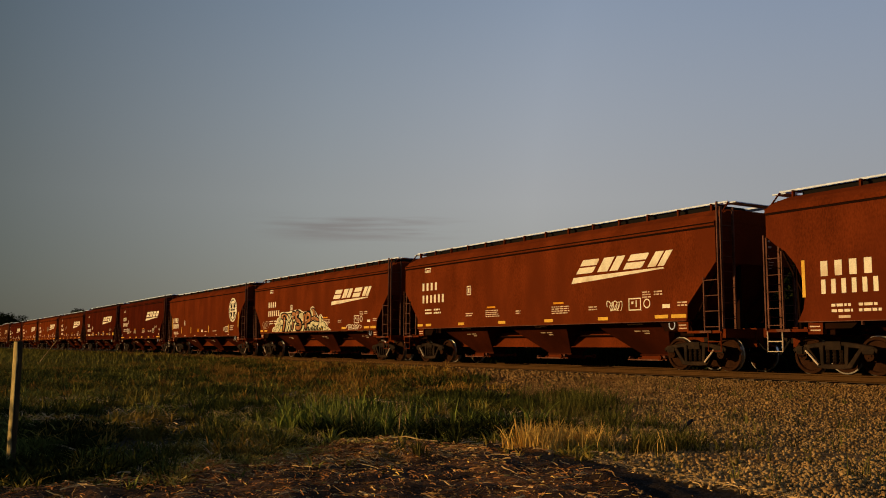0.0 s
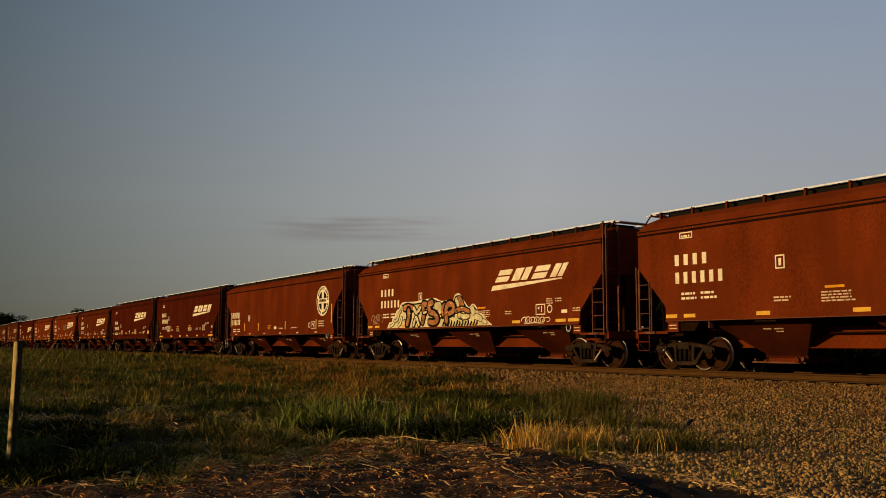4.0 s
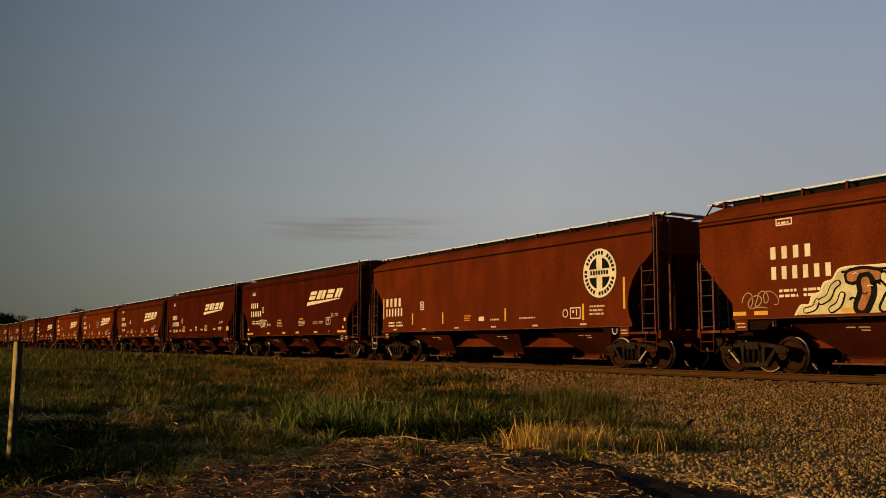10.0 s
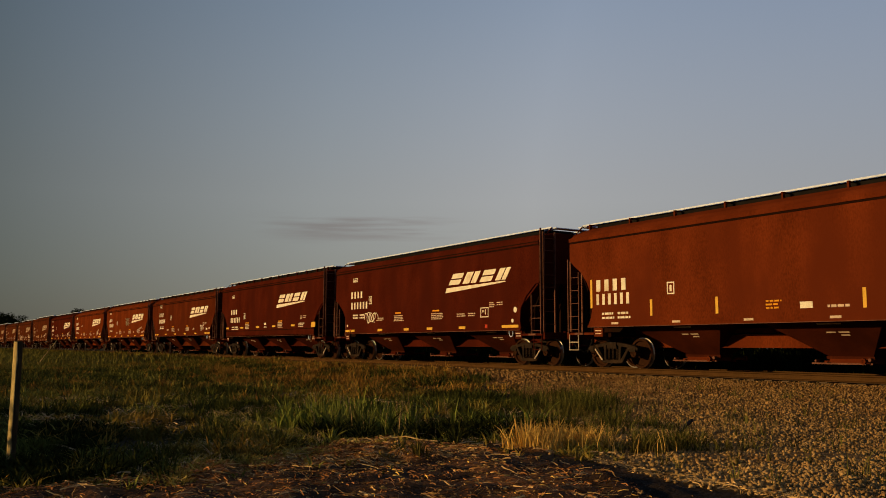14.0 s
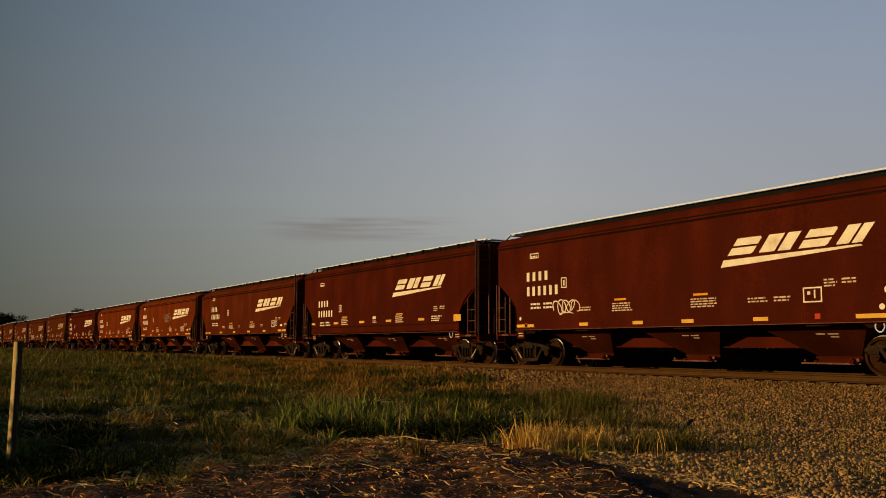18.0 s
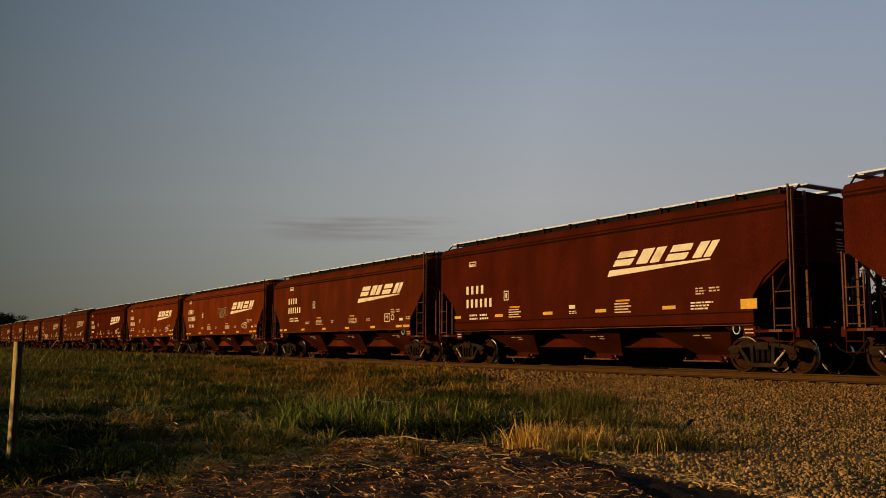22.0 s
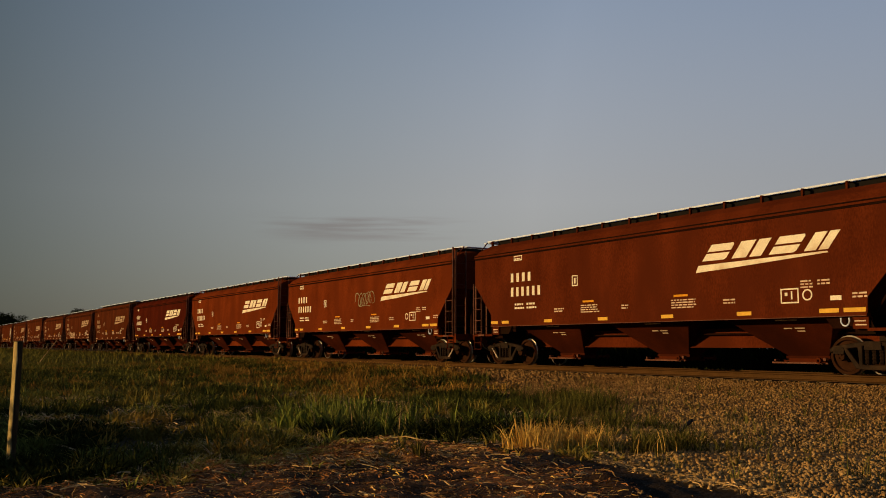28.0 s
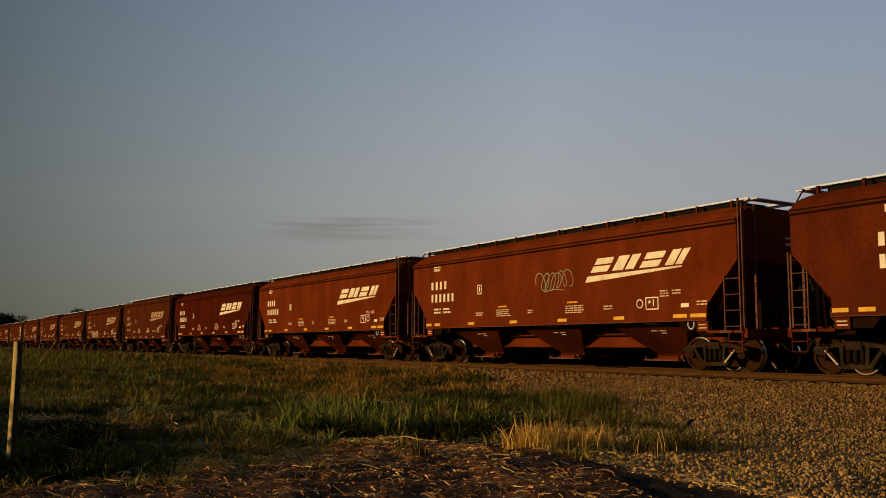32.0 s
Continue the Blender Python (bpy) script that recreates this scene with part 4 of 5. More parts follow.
    if d.get("round_emblem"):
        round_emblem(car, 6.55, 2.95)
    if d.get("mural"):
        mural(car, 1.44)
        spray_tag(car, -7.15, 1.62, 0.95, 0.5, 3, M_DULL, 0.03, 4)
        spray_tag(car, 4.3, 1.44, 1.5, 0.26, 8, M_WHITE, 0.035, 6)
    for x, zz, w, h, sd, mt, wd, lp in d.get("tags", ()):
        spray_tag(car, x, zz, w, h, sd, mt, wd, lp)
    if d.get("red"):
        decal("red_label", [rect(-6.6, -6.45, 1.33, 1.46)], M_RED, car, 0.006)
        decal("red_label", [rect(4.9, 5.05, 1.33, 1.46)], M_RED, car, 0.006)
        for dx, dz, dr in ((-6.85, 1.62, 0.06), (6.79, 1.95, 0.10), (6.62, 1.57, 0.07)):
            decal("white_dot", [disc(dx, dz, dr, dr, 14)], M_WHITE, car, 0.006)


# ---- the train ----
CARS, WHEELS = [], []


def travelled(t):
    """Metres that the train has gone by t seconds: a steady 3.5 m/s."""
    u = t / 32.0
    return 3.53833 * t - 2.75928 * u ** 2 + 0.87075 * u ** 3 + 1.28722 * u ** 4 - 0.63903 * u ** 5


LBL = "oxide brown three-bay covered grain hopper car on the track"
build_car("curve", -6.0, "faded", dict(block_mark=1, left=-7.33, zn=1.92, square=3.0, pale_step=1), "older brown hopper car with curved end cut-outs and blocky cream bars", 1)
build_car("slant", -25.02, "warm", dict(emblem=2.52, left=-7.1, ring_after=1, tags=[(4.2, 1.74, 0.62, 0.34, 12, M_WHITE, 0.03, 5)]), "oxide brown hopper car with a slanted cream emblem", 2)
build_car("slant", -43.67, "warm", dict(emblem=2.48, left=-6.25, zn=2.33, mural=1, ring_after=1), "oxide brown hopper car with a wide sprayed mural on its side", 3)
build_car("curve", -62.85, "faded", dict(block_mark=1, left=-7.57, zn=1.95, square=3.0, round_emblem=1, pale_step=1), "older brown hopper car with a round cream emblem", 4)
build_car("round", -81.5, "dark", dict(emblem=2.1, emblem_z=2.76, left=-6.50, zn=2.38, square=1.9, red=1, tags=[(-4.98, 1.72, 1.15, 0.5, 2, M_WHITE, 0.04, 5)]), "dark brown hopper car with rounded ends and white scribble", 5)
build_car("round", -99.43, "dark", dict(emblem=1.64, emblem_z=2.80, left=-6.36, zn=2.10, square=2.50, deep=1), "dark brown hopper car with a deep side sill", 6)
build_car("slant", -117.6, "worn", dict(emblem=2.42, left=-6.25, ring_after=1), "oxide brown hopper car with a slanted cream emblem", 7)
build_car("slant", -136.3, "warm", dict(emblem=2.50, left=-7.08, tags=[(-0.05, 2.48, 1.75, 0.72, 6, M_GREYSPRAY, 0.035, 6)]), "oxide brown hopper car with a grey sprayed scribble", 8)
FAR = [("slant", -154.95, "warm"), ("slant", -173.5, "dark"), ("round", -191.9, "hazed"), ("slant", -210.4, "hazed"), ("slant", -229.1, "hazed"), ("round", -247.4, "hazed"), ("slant", -265.8, "hazed"),
       ("curve", -284.8, "hazed"), ("slant", -303.9, "hazed"), ("slant", -322.6, "hazed"), ("slant", -341.3, "hazed"), ("slant", -360.0, "hazed")]
for i, (kd, x, pt) in enumerate(FAR):
    dd = dict(left=-7.1, ring_after=1) if kd == "slant" else dict(left=-6.6)
    if kd == "curve":
        dd.update(block_mark=1, left=-7.5, zn=1.95, round_emblem=1)
    else:
        dd.update(emblem=2.5 if kd == "slant" else 2.0)
    dd["dull"] = i > 1
    if i == 3:
        dd["tags"] = [(-5.0, 1.5, 3.2, 0.7, 23, M_FAINT, 0.07, 6)]
    build_car(kd, x, pt, dd, LBL, 30 + i)


def motions():
    times = [2.0 * i for i in range(17)]
    for car, cx in CARS:
        walk(car, [(t, pose(cx + travelled(t), 0, RAIL_Z)) for t in times])
    steps = [min(i / 6.0, 32.0) for i in range(193)]
    turn = [(t, math.degrees(travelled(t) / 0.455)) for t in steps]
    for w, k in WHEELS:
        walk(w, [(t, Matrix.Translation((k, 0, 0.46)) @ Matrix.Rotation(radians(a), 4, "Y")) for t, a in turn])


# ---- ground: verge, dirt track, ballast shoulder, field to the horizon ----
def smooth(a, b, x):
    t = np.clip((x - a) / (b - a), 0, 1)
    return t * t * (3 - 2 * t)


def value_noise(x, y, seed=0):
    """Smooth value noise on a unit lattice, for arrays."""
    xi, yi = np.floor(x).astype(np.int64), np.floor(y).astype(np.int64)
    fx, fy = x - xi, y - yi
    fx, fy = fx * fx * (3 - 2 * fx), fy * fy * (3 - 2 * fy)

    def h(a, b):
        v = (a * 374761393 + b * 668265263 + seed * 1442695041) & 0x7FFFFFFF
        v = ((v ^ (v >> 13)) * 1274126177) & 0x7FFFFFFF
        return ((v ^ (v >> 16)) & 0xFFFF) / 65535.0
    return (h(xi, yi) * (1 - fx) + h(xi + 1, yi) * fx) * (1 - fy) + (h(xi, yi + 1) * (1 - fx) + h(xi + 1, yi + 1) * fx) * fy


def dirt_edge(x):
    """Far edge of the raised dirt track, y over x."""
    return np.interp(x, [-14, -11.4, -10.6, -9.7, -8.5, -7.5, -5.6, -3.5, 4], [-19.0, -15.6, -14.5, -13.75, -13.65, -13.8, -14.25, -14.75, -16])


def dirt_mask(x, y):
    left = np.interp(y, [-22, -19.2, -18.2, -17.4, -15.5, -14], [-8.6, -8.7, -8.9, -9.4, -10.7, -11.4])
    return smooth(-0.10, 0.10, dirt_edge(x) + 0.12 * (value_noise(x * 2.1, y * 2.1, 4) - 0.5) - y) * smooth(-0.3, 0.3, x - left) * smooth(-26.5, -25.0, y)


def rut_mid(x):
    return np.interp(x, [-11, -9.9, -9.35, -8.2, -7, -6, -5.5, -4], [-13.95, -13.95, -13.94, -13.98, -14.16, -14.30, -14.36, -14.5])


def rut_half(x):
    return np.interp(x, [-11, -9.9, -9.35, -8.2, -7, -6, -5.5], [0.07, 0.11, 0.20, 0.22, 0.25, 0.32, 0.38])


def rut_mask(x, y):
    """A wheel rut along the dirt's far edge; its shade is coloured in."""
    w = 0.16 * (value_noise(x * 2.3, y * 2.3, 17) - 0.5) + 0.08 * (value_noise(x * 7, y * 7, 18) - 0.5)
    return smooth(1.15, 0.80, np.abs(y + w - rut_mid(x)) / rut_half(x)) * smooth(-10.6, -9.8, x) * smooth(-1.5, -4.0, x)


def dark_dirt_mask(x, y):
    """Darker earth in uneven patches over the dirt's right part."""
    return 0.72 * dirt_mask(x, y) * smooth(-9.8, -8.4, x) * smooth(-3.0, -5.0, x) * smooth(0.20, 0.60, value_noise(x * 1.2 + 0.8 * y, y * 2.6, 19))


def ground_z(x, y):
    d = np.abs(y)
    z = 0.40 - 0.40 * smooth(1.5, 9.5, d)
    z = np.where(y > 0, 0.40 + 0.2 * smooth(3, 9, y), z)
    m = dirt_mask(x, y)
    inside = np.clip(dirt_edge(x) - y, 0, 6)
    z = z + m * (0.015 * (1 - 0.75 * smooth(0.3, 2.4, inside)) + 0.065 * (value_noise(x * 1.3 + 5 + y, y * 4.5 + 1.6 * x, 7) - 0.5) + 0.045 * (value_noise(x * 6, y * 6, 8) - 0.5))
    z = z - 0.025 * rut_mask(x, y)
    near = smooth(60, 20, np.hypot(x, y + 18))
    z = z + near * smooth(3.0, 6.0, d) * (0.07 * (value_noise(x * 0.9, y * 0.9, 1) - 0.5) + 0.03 * (value_noise(x * 3.3, y * 3.3, 2) - 0.5))
    return z


def gravel_mask(x, y):
    """Ballast reaches from the track down over the verge's right half."""
    wob = 1.6 * (value_noise(x * 0.5, y * 0.5, 3) - 0.5) + 0.8 * (value_noise(x * 1.6, y * 1.6, 5) - 0.5)
    edge = np.interp(y, [-20, -14.5, -13, -11, -8, -5, -2.5, -1.2, 0], [-5.0, -5.6, -8.2, -11.4, -16.8, -22.0, -29.5, -58, -400])
    return smooth(-0.7, 0.7, x - edge + wob) * (1 - dirt_mask(x, y)) * (1 - rut_mask(x, y))


def spaced(lo, hi, fine_lo, fine_hi, step):
    mid_ = list(np.arange(fine_lo, fine_hi + step / 2, step))
    up, v, s = [], fine_hi, step
    while v < hi:
        s *= 1.22
        v += s
        up.append(min(v, hi))
    dn, v, s = [], fine_lo, step
    while v > lo:
        s *= 1.22
        v -= s
        dn.append(max(v, lo))
    return np.array(dn[::-1] + mid_ + up)


def build_ground():
    xs, ys = spaced(-3000, 2500, -34, 2, 0.10), spaced(-2500, 3000, -21, -0.6, 0.07)
    X, Y = np.meshgrid(xs, ys)
    Z = ground_z(X, Y)
    nx, ny = len(xs), len(ys)
    co = np.stack([X, Y, Z], -1).reshape(-1, 3)
    i = np.arange((nx - 1) * (ny - 1))
    a = (i // (nx - 1)) * nx + i % (nx - 1)
    quads = np.stack([a, a + 1, a + nx + 1, a + nx], -1)
    me = raw_mesh("ground", co, quads)
    me.polygons.foreach_set("use_smooth", [True] * len(quads))
    g = gravel_mask(X, Y).ravel()
    d = dirt_mask(X, Y).ravel()
    layer = me.color_attributes.new("cover", "FLOAT_COLOR", "POINT")
    # blue channel: the rut's painted shade and the darker dirt patches
    layer.data.foreach_set("color", np.stack([g, d, np.maximum(rut_mask(X, Y), dark_dirt_mask(X, Y)).ravel(), np.ones_like(g)], -1).ravel())
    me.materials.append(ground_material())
    return tagged(new("ground", me), "flat grassy verge with dirt and spread ballast", "ground", kind="structure")


def raw_mesh(name, co, faces):
    """A mesh from arrays: co (n, 3), faces (m, 3 or 4)."""
    me = bpy.data.meshes.new(name)
    k = faces.shape[1]
    me.vertices.add(len(co)), me.loops.add(faces.size), me.polygons.add(len(faces))
    me.vertices.foreach_set("co", np.ascontiguousarray(co, dtype=np.float32).ravel())
    me.loops.foreach_set("vertex_index", np.ascontiguousarray(faces, dtype=np.int32).ravel())
    me.polygons.foreach_set("loop_start", np.arange(0, faces.size, k, dtype=np.int32))
    me.update(calc_edges=True)
    me.validate()
    return me


def ground_material():
    """Soil under grass, bare dirt and stone dust; which covers what follows the mesh's cover layer."""
    m = bpy.data.materials.new("verge_soil")
    m.use_nodes = True
    n, l = m.node_tree.nodes, m.node_tree.links
    b = n["Principled BSDF"]
    b.inputs["Roughness"].default_value = 0.95
    b.inputs["Specular IOR Level"].default_value = 0.1
    at = n.new("ShaderNodeAttribute")
    at.attribute_name = "cover"
    sep = n.new("ShaderNodeSeparateColor")
    l.new(at.outputs["Color"], sep.inputs[0])
    tc = n.new("ShaderNodeTexCoord")

    def noise_mix(scale, c0, c1, detail=6.0):
        t = n.new("ShaderNodeTexNoise")
        t.inputs["Scale"].default_value, t.inputs["Detail"].default_value = scale, detail
        l.new(tc.outputs["Object"], t.inputs["Vector"])
        r = n.new("ShaderNodeMapRange")
        r.inputs["From Min"].default_value, r.inputs["From Max"].default_value = 0.36, 0.64
        l.new(t.outputs["Fac"], r.inputs["Value"])
        x = n.new("ShaderNodeMix")
        x.data_type = "RGBA"
        l.new(r.outputs[0], x.inputs["Factor"])
        x.inputs["A"].default_value, x.inputs["B"].default_value = (*c0, 1), (*c1, 1)
        return x.outputs["Result"], t.outputs["Fac"]

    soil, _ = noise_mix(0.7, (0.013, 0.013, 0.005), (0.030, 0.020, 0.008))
    dirt, dn = noise_mix(2.6, (0.028, 0.013, 0.005), (0.18, 0.080, 0.029), 9.0)
    dust, gn = noise_mix(9.0, (0.100, 0.060, 0.023), (0.20, 0.122, 0.048), 9.0)
    last = soil
    # near-black earth: paints the shade in the rut, also darkens dirt patches
    shade_and_dark_earth, _ = noise_mix(5.0, (0.006, 0.004, 0.0025), (0.015, 0.009, 0.005))
    for src, chan in ((dirt, "Green"), (dust, "Red"), (shade_and_dark_earth, "Blue")):
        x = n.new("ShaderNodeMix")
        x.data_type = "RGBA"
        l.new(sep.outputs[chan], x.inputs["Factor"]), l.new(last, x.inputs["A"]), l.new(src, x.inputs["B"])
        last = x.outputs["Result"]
    l.new(last, b.inputs["Base Color"])
    fine = n.new("ShaderNodeTexNoise")
    fine.inputs["Scale"].default_value, fine.inputs["Detail"].default_value = 22.0, 8.0
    l.new(tc.outputs["Object"], fine.inputs["Vector"])
    bp = n.new("ShaderNodeBump")
    bp.inputs["Strength"].default_value, bp.inputs["Distance"].default_value = 0.6, 0.05
    l.new(fine.outputs["Fac"], bp.inputs["Height"]), l.new(bp.outputs[0], b.inputs["Normal"])
    return m


build_ground()

# ---- track ----
track = tagged(new("track"), "single railway track on timber sleepers in ballast", "track", kind="structure")


def g_rail():
    g = Geo()
    half_ = [(0.075, 0.0), (0.075, 0.012), (0.012, 0.032), (0.009, 0.125), (0.036, 0.14), (0.037, 0.165), (0.028, 0.172)]
    prof = half_ + [(-y, z) for y, z in reversed(half_)]
    return g.cross(prof, -900, 60)


for y in (-0.755, 0.755):
    part("rail", g_rail, M_RAIL, track, "brown steel rail", at=(0, y, RAIL_Z - 0.172), key="rail")
tie_rng = random.Random(3)
for i in range(270):
    t = part("sleeper", lambda: Geo().rings([[(-0.115, -1.29, -0.17), (0.115, -1.29, -0.17), (0.115, 1.29, -0.17), (-0.115, 1.29, -0.17)],
                                             [(-0.115, -1.29, -0.012), (0.115, -1.29, -0.012), (0.115, 1.29, -0.012), (-0.115, 1.29, -0.012)],
                                             [(-0.10, -1.275, 0.0), (0.10, -1.275, 0.0), (0.10, 1.275, 0.0), (-0.10, 1.275, 0.0)]]), M_TIE, track,
             at=(16 - i * 0.52, tie_rng.uniform(-0.05, 0.05), RAIL_Z - 0.172), key="tie")


# ---- blades, straw and stones ----
RNG = np.random.default_rng(7)


def blades(name, x, y, height, width, lean, mat, label, category="grass", segs=3, turn=None, z=None):
    """One mesh of bent, tapering blades rooted at (x, y)."""
    n = len(x)
    z0 = ground_z(x, y) - 0.01 if z is None else z
    a = RNG.uniform(0, 2 * np.pi, n) if turn is None else turn
    f = RNG.uniform(0, 2 * np.pi, n)
    dx, dy = np.cos(a), np.sin(a)
    wx, wy = np.cos(f), np.sin(f)
    co = []
    for k in range(segs + 1):
        u = k / segs
        off = lean * height * u ** 2
        up = height * (u - 0.35 * np.minimum(lean, 1.2) * u ** 2)
        w = width * (1 - u ** 2.2) * 0.5
        cx, cy, cz = x + dx * off, y + dy * off, z0 + up
        if k < segs:
            co.append(np.stack([cx - wx * w, cy - wy * w, cz], -1))
            co.append(np.stack([cx + wx * w, cy + wy * w, cz], -1))
        else:
            co.append(np.stack([cx, cy, cz], -1))
    V = 2 * segs + 1
    co = np.stack(co, 1).reshape(-1, 3)
    fs = []
    for k in range(segs - 1):
        fs += [(2 * k, 2 * k + 1, 2 * k + 3), (2 * k, 2 * k + 3, 2 * k + 2)]
    fs.append((2 * segs - 2, 2 * segs - 1, 2 * segs))
    faces = (np.array(fs)[None] + (np.arange(n) * V)[:, None, None]).reshape(-1, 3)
    me = raw_mesh(name, co, faces)
    me.materials.append(mat)
    return tagged(new(name, me), label, category, kind="stuff")


def scatter(n, x0, x1, y0, y1, keep):
    x, y = RNG.uniform(x0, x1, n), RNG.uniform(y0, y1, n)
    k = RNG.uniform(0, 1, n) < keep(x, y)
    return x[k], y[k]


def blob(x, y, cx, cy, rx, ry, ang=0.0):
    c, s = math.cos(ang), math.sin(ang)
    u, v = ((x - cx) * c + (y - cy) * s) / rx, (-(x - cx) * s + (y - cy) * c) / ry
    return np.clip(1.25 - np.hypot(u, v), 0, 1)


def tall_zone(x, y):
    w = 0.5 * (value_noise(x * 1.1, y * 1.1, 9) - 0.5)
    return np.maximum.reduce([1.0 * blob(x + w, y, -12.5, -14.4, 1.2, 0.75, 0.6), 0.35 * blob(x, y + w, -11.4, -13.75, 0.95, 0.6, 0.9), 0.30 * blob(x + w, y, -10.75, -12.75, 0.85, 0.5, 0.9), 0.30 * blob(x + w, y, -14.5, -13.4, 1.7, 1.1, 0.6)])


def grass_keep(x, y):
    patch = 0.30 + 1.4 * np.clip(value_noise(x * 0.9, y * 0.9, 12) - 0.18, 0, 1) * (0.25 + 1.2 * value_noise(x * 2.7, y * 2.7, 13))
    return np.clip(patch, 0, 1) * (1 - gravel_mask(x, y)) * (1 - 0.93 * dirt_mask(x, y))


def tufts(name, cx, cy, per, radius, height, width, lean, mat, label, category="grass", segs=3):
    """Blades gathered in tufts that lean outwards; height is one value a tuft."""
    k = np.repeat(np.arange(len(cx)), per)
    n = len(k)
    a = RNG.uniform(0, 2 * np.pi, n)
    r = np.abs(RNG.normal(0, 1, n)) * radius
    x, y = cx[k] + r * np.cos(a), cy[k] + r * np.sin(a)
    h = height[k] * RNG.uniform(0.45, 1.15, n)
    return blades(name, x, y, h, RNG.uniform(*width, n), RNG.uniform(*lean, n), mat, label, category, segs, a + RNG.normal(0, 0.7, n))


def orange_zone(x, y):
    """Where the meadow has browned: a band along the track and scattered patches."""
    band = smooth(-13.5, -9.0, y + 0.12 * (x + 25) + 2.0 * (value_noise(x * 0.4, y * 0.4, 73) - 0.5)) * smooth(-56, -36, x)
    spots = smooth(0.60, 0.78, value_noise(x * 0.33, y * 0.6, 61))
    return np.clip(np.maximum(band, 0.45 * spots), 0.06, 0.92)


# broad-leaved weeds by the post, a pool of shade put into their colour
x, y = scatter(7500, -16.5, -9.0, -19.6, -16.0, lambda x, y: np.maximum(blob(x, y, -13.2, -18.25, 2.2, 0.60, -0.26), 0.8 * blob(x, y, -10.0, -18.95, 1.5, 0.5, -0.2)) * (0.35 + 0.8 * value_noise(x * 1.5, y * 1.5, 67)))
tufts("hollow_weeds", x, y, 16, 0.07, RNG.uniform(0.08, 0.20, len(x)), (0.016, 0.034), (0.3, 1.4), M_SHADEWEED, "broad-leaved weeds darkened for a pool of shade", "weeds")
# weeds coloured near black for the shade below the tall grass
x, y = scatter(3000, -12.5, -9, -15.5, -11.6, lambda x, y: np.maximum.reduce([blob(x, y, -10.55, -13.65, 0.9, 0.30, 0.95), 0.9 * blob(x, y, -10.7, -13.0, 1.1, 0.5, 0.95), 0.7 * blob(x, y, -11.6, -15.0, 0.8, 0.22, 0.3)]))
tufts("shaded_weeds", x, y, 14, 0.06, RNG.uniform(0.12, 0.38, len(x)), (0.014, 0.030), (0.3, 1.3), M_SHADEWEED, "weeds darkened for the shade at the foot of the tall grass", "weeds")
# meadow clumps in the green that is darkened to hold shade
x, y = scatter(4200, -48, -17, -19.5, -4, lambda x, y: (1 - gravel_mask(x, y)) * smooth(0.45, 0.65, value_noise(x * 0.55, y * 0.8, 69)))
tufts("meadow_clumps", x, y, 22, 0.12, RNG.uniform(0.16, 0.36, len(x)), (0.016, 0.036), (0.1, 1.0), M_SHADEGRASS, "dark green clumps in the meadow grass")
# solid clumps and a low mat, shade put into their dark green, then loose tufts
x, y = scatter(2600, -26, -8.2, -20.5, -8.0, lambda x, y: grass_keep(x, y) * smooth(0.40, 0.62, value_noise(x * 1.2, y * 1.2, 66)))
tufts("grass_clumps", x, y, 46, 0.085, RNG.uniform(0.13, 0.30, len(x)), (0.010, 0.024), (0.1, 1.3), M_SHADEGRASS, "dense clumps of green verge grass")
x, y = scatter(70000, -24, -7.5, -20.5, -8.5, grass_keep)
blades("grass_mat", x, y, RNG.uniform(0.03, 0.12, len(x)), RNG.uniform(0.008, 0.018, len(x)), RNG.uniform(0.4, 1.8, len(x)), M_SHADEGRASS, "low mat of green grass on the verge", segs=2)
x, y = scatter(6000, -25, -7.5, -20.5, -8.0, lambda x, y: grass_keep(x, y) * (0.35 + 0.9 * value_noise(x * 1.3, y * 1.3, 62)))
tufts("verge_grass", x, y, 11, 0.055, RNG.uniform(0.07, 0.20, len(x)) * (0.35 + 1.9 * value_noise(x * 1.5, y * 1.5, 14) ** 1.6), (0.013, 0.032), (0.2, 1.6), M_GRASS, "short tufted green grass on the verge")
# yellowing grass along the dirt, the sun on it put into its colour
x, y = scatter(5200, -17.0, -8.5, -18.4, -13.4, lambda x, y: np.maximum.reduce([blob(x, y, -10.9, -16.5, 1.7, 0.75, -0.5), 0.9 * blob(x, y, -12.9, -15.4, 1.5, 0.5, 0.4), 0.8 * blob(x, y, -15.2, -14.5, 1.1, 0.45, 0.9)]) * (0.3 + value_noise(x * 2, y * 2, 68)))
tufts("sunlit_grass", x, y, 12, 0.05, RNG.uniform(0.07, 0.19, len(x)), (0.009, 0.020), (0.4, 1.8), M_SUNGRASS, "yellowing grass brightened for sunlight at the edge of the dirt")
x, y = scatter(2600, -22, -9, -18.6, -10, lambda x, y: grass_keep(x, y) * (value_noise(x * 1.1, y * 1.1, 63) > 0.5) * (1 - blob(x, y, -13.2, -18.25, 2.4, 0.75, -0.26)))
tufts("pale_grass", x, y, 6, 0.05, RNG.uniform(0.10, 0.26, len(x)), (0.009, 0.019), (0.8, 2.4), M_PALE, "bleached curling grass among the green")
x, y = scatter(17000, -62, -19, -20, -1.6, lambda x, y: (1 - gravel_mask(x, y)) * (0.15 + 0.95 * value_noise(x * 0.9, y * 0.9, 16)))
o = RNG.uniform(0, 1, len(x)) < orange_zone(x, y)
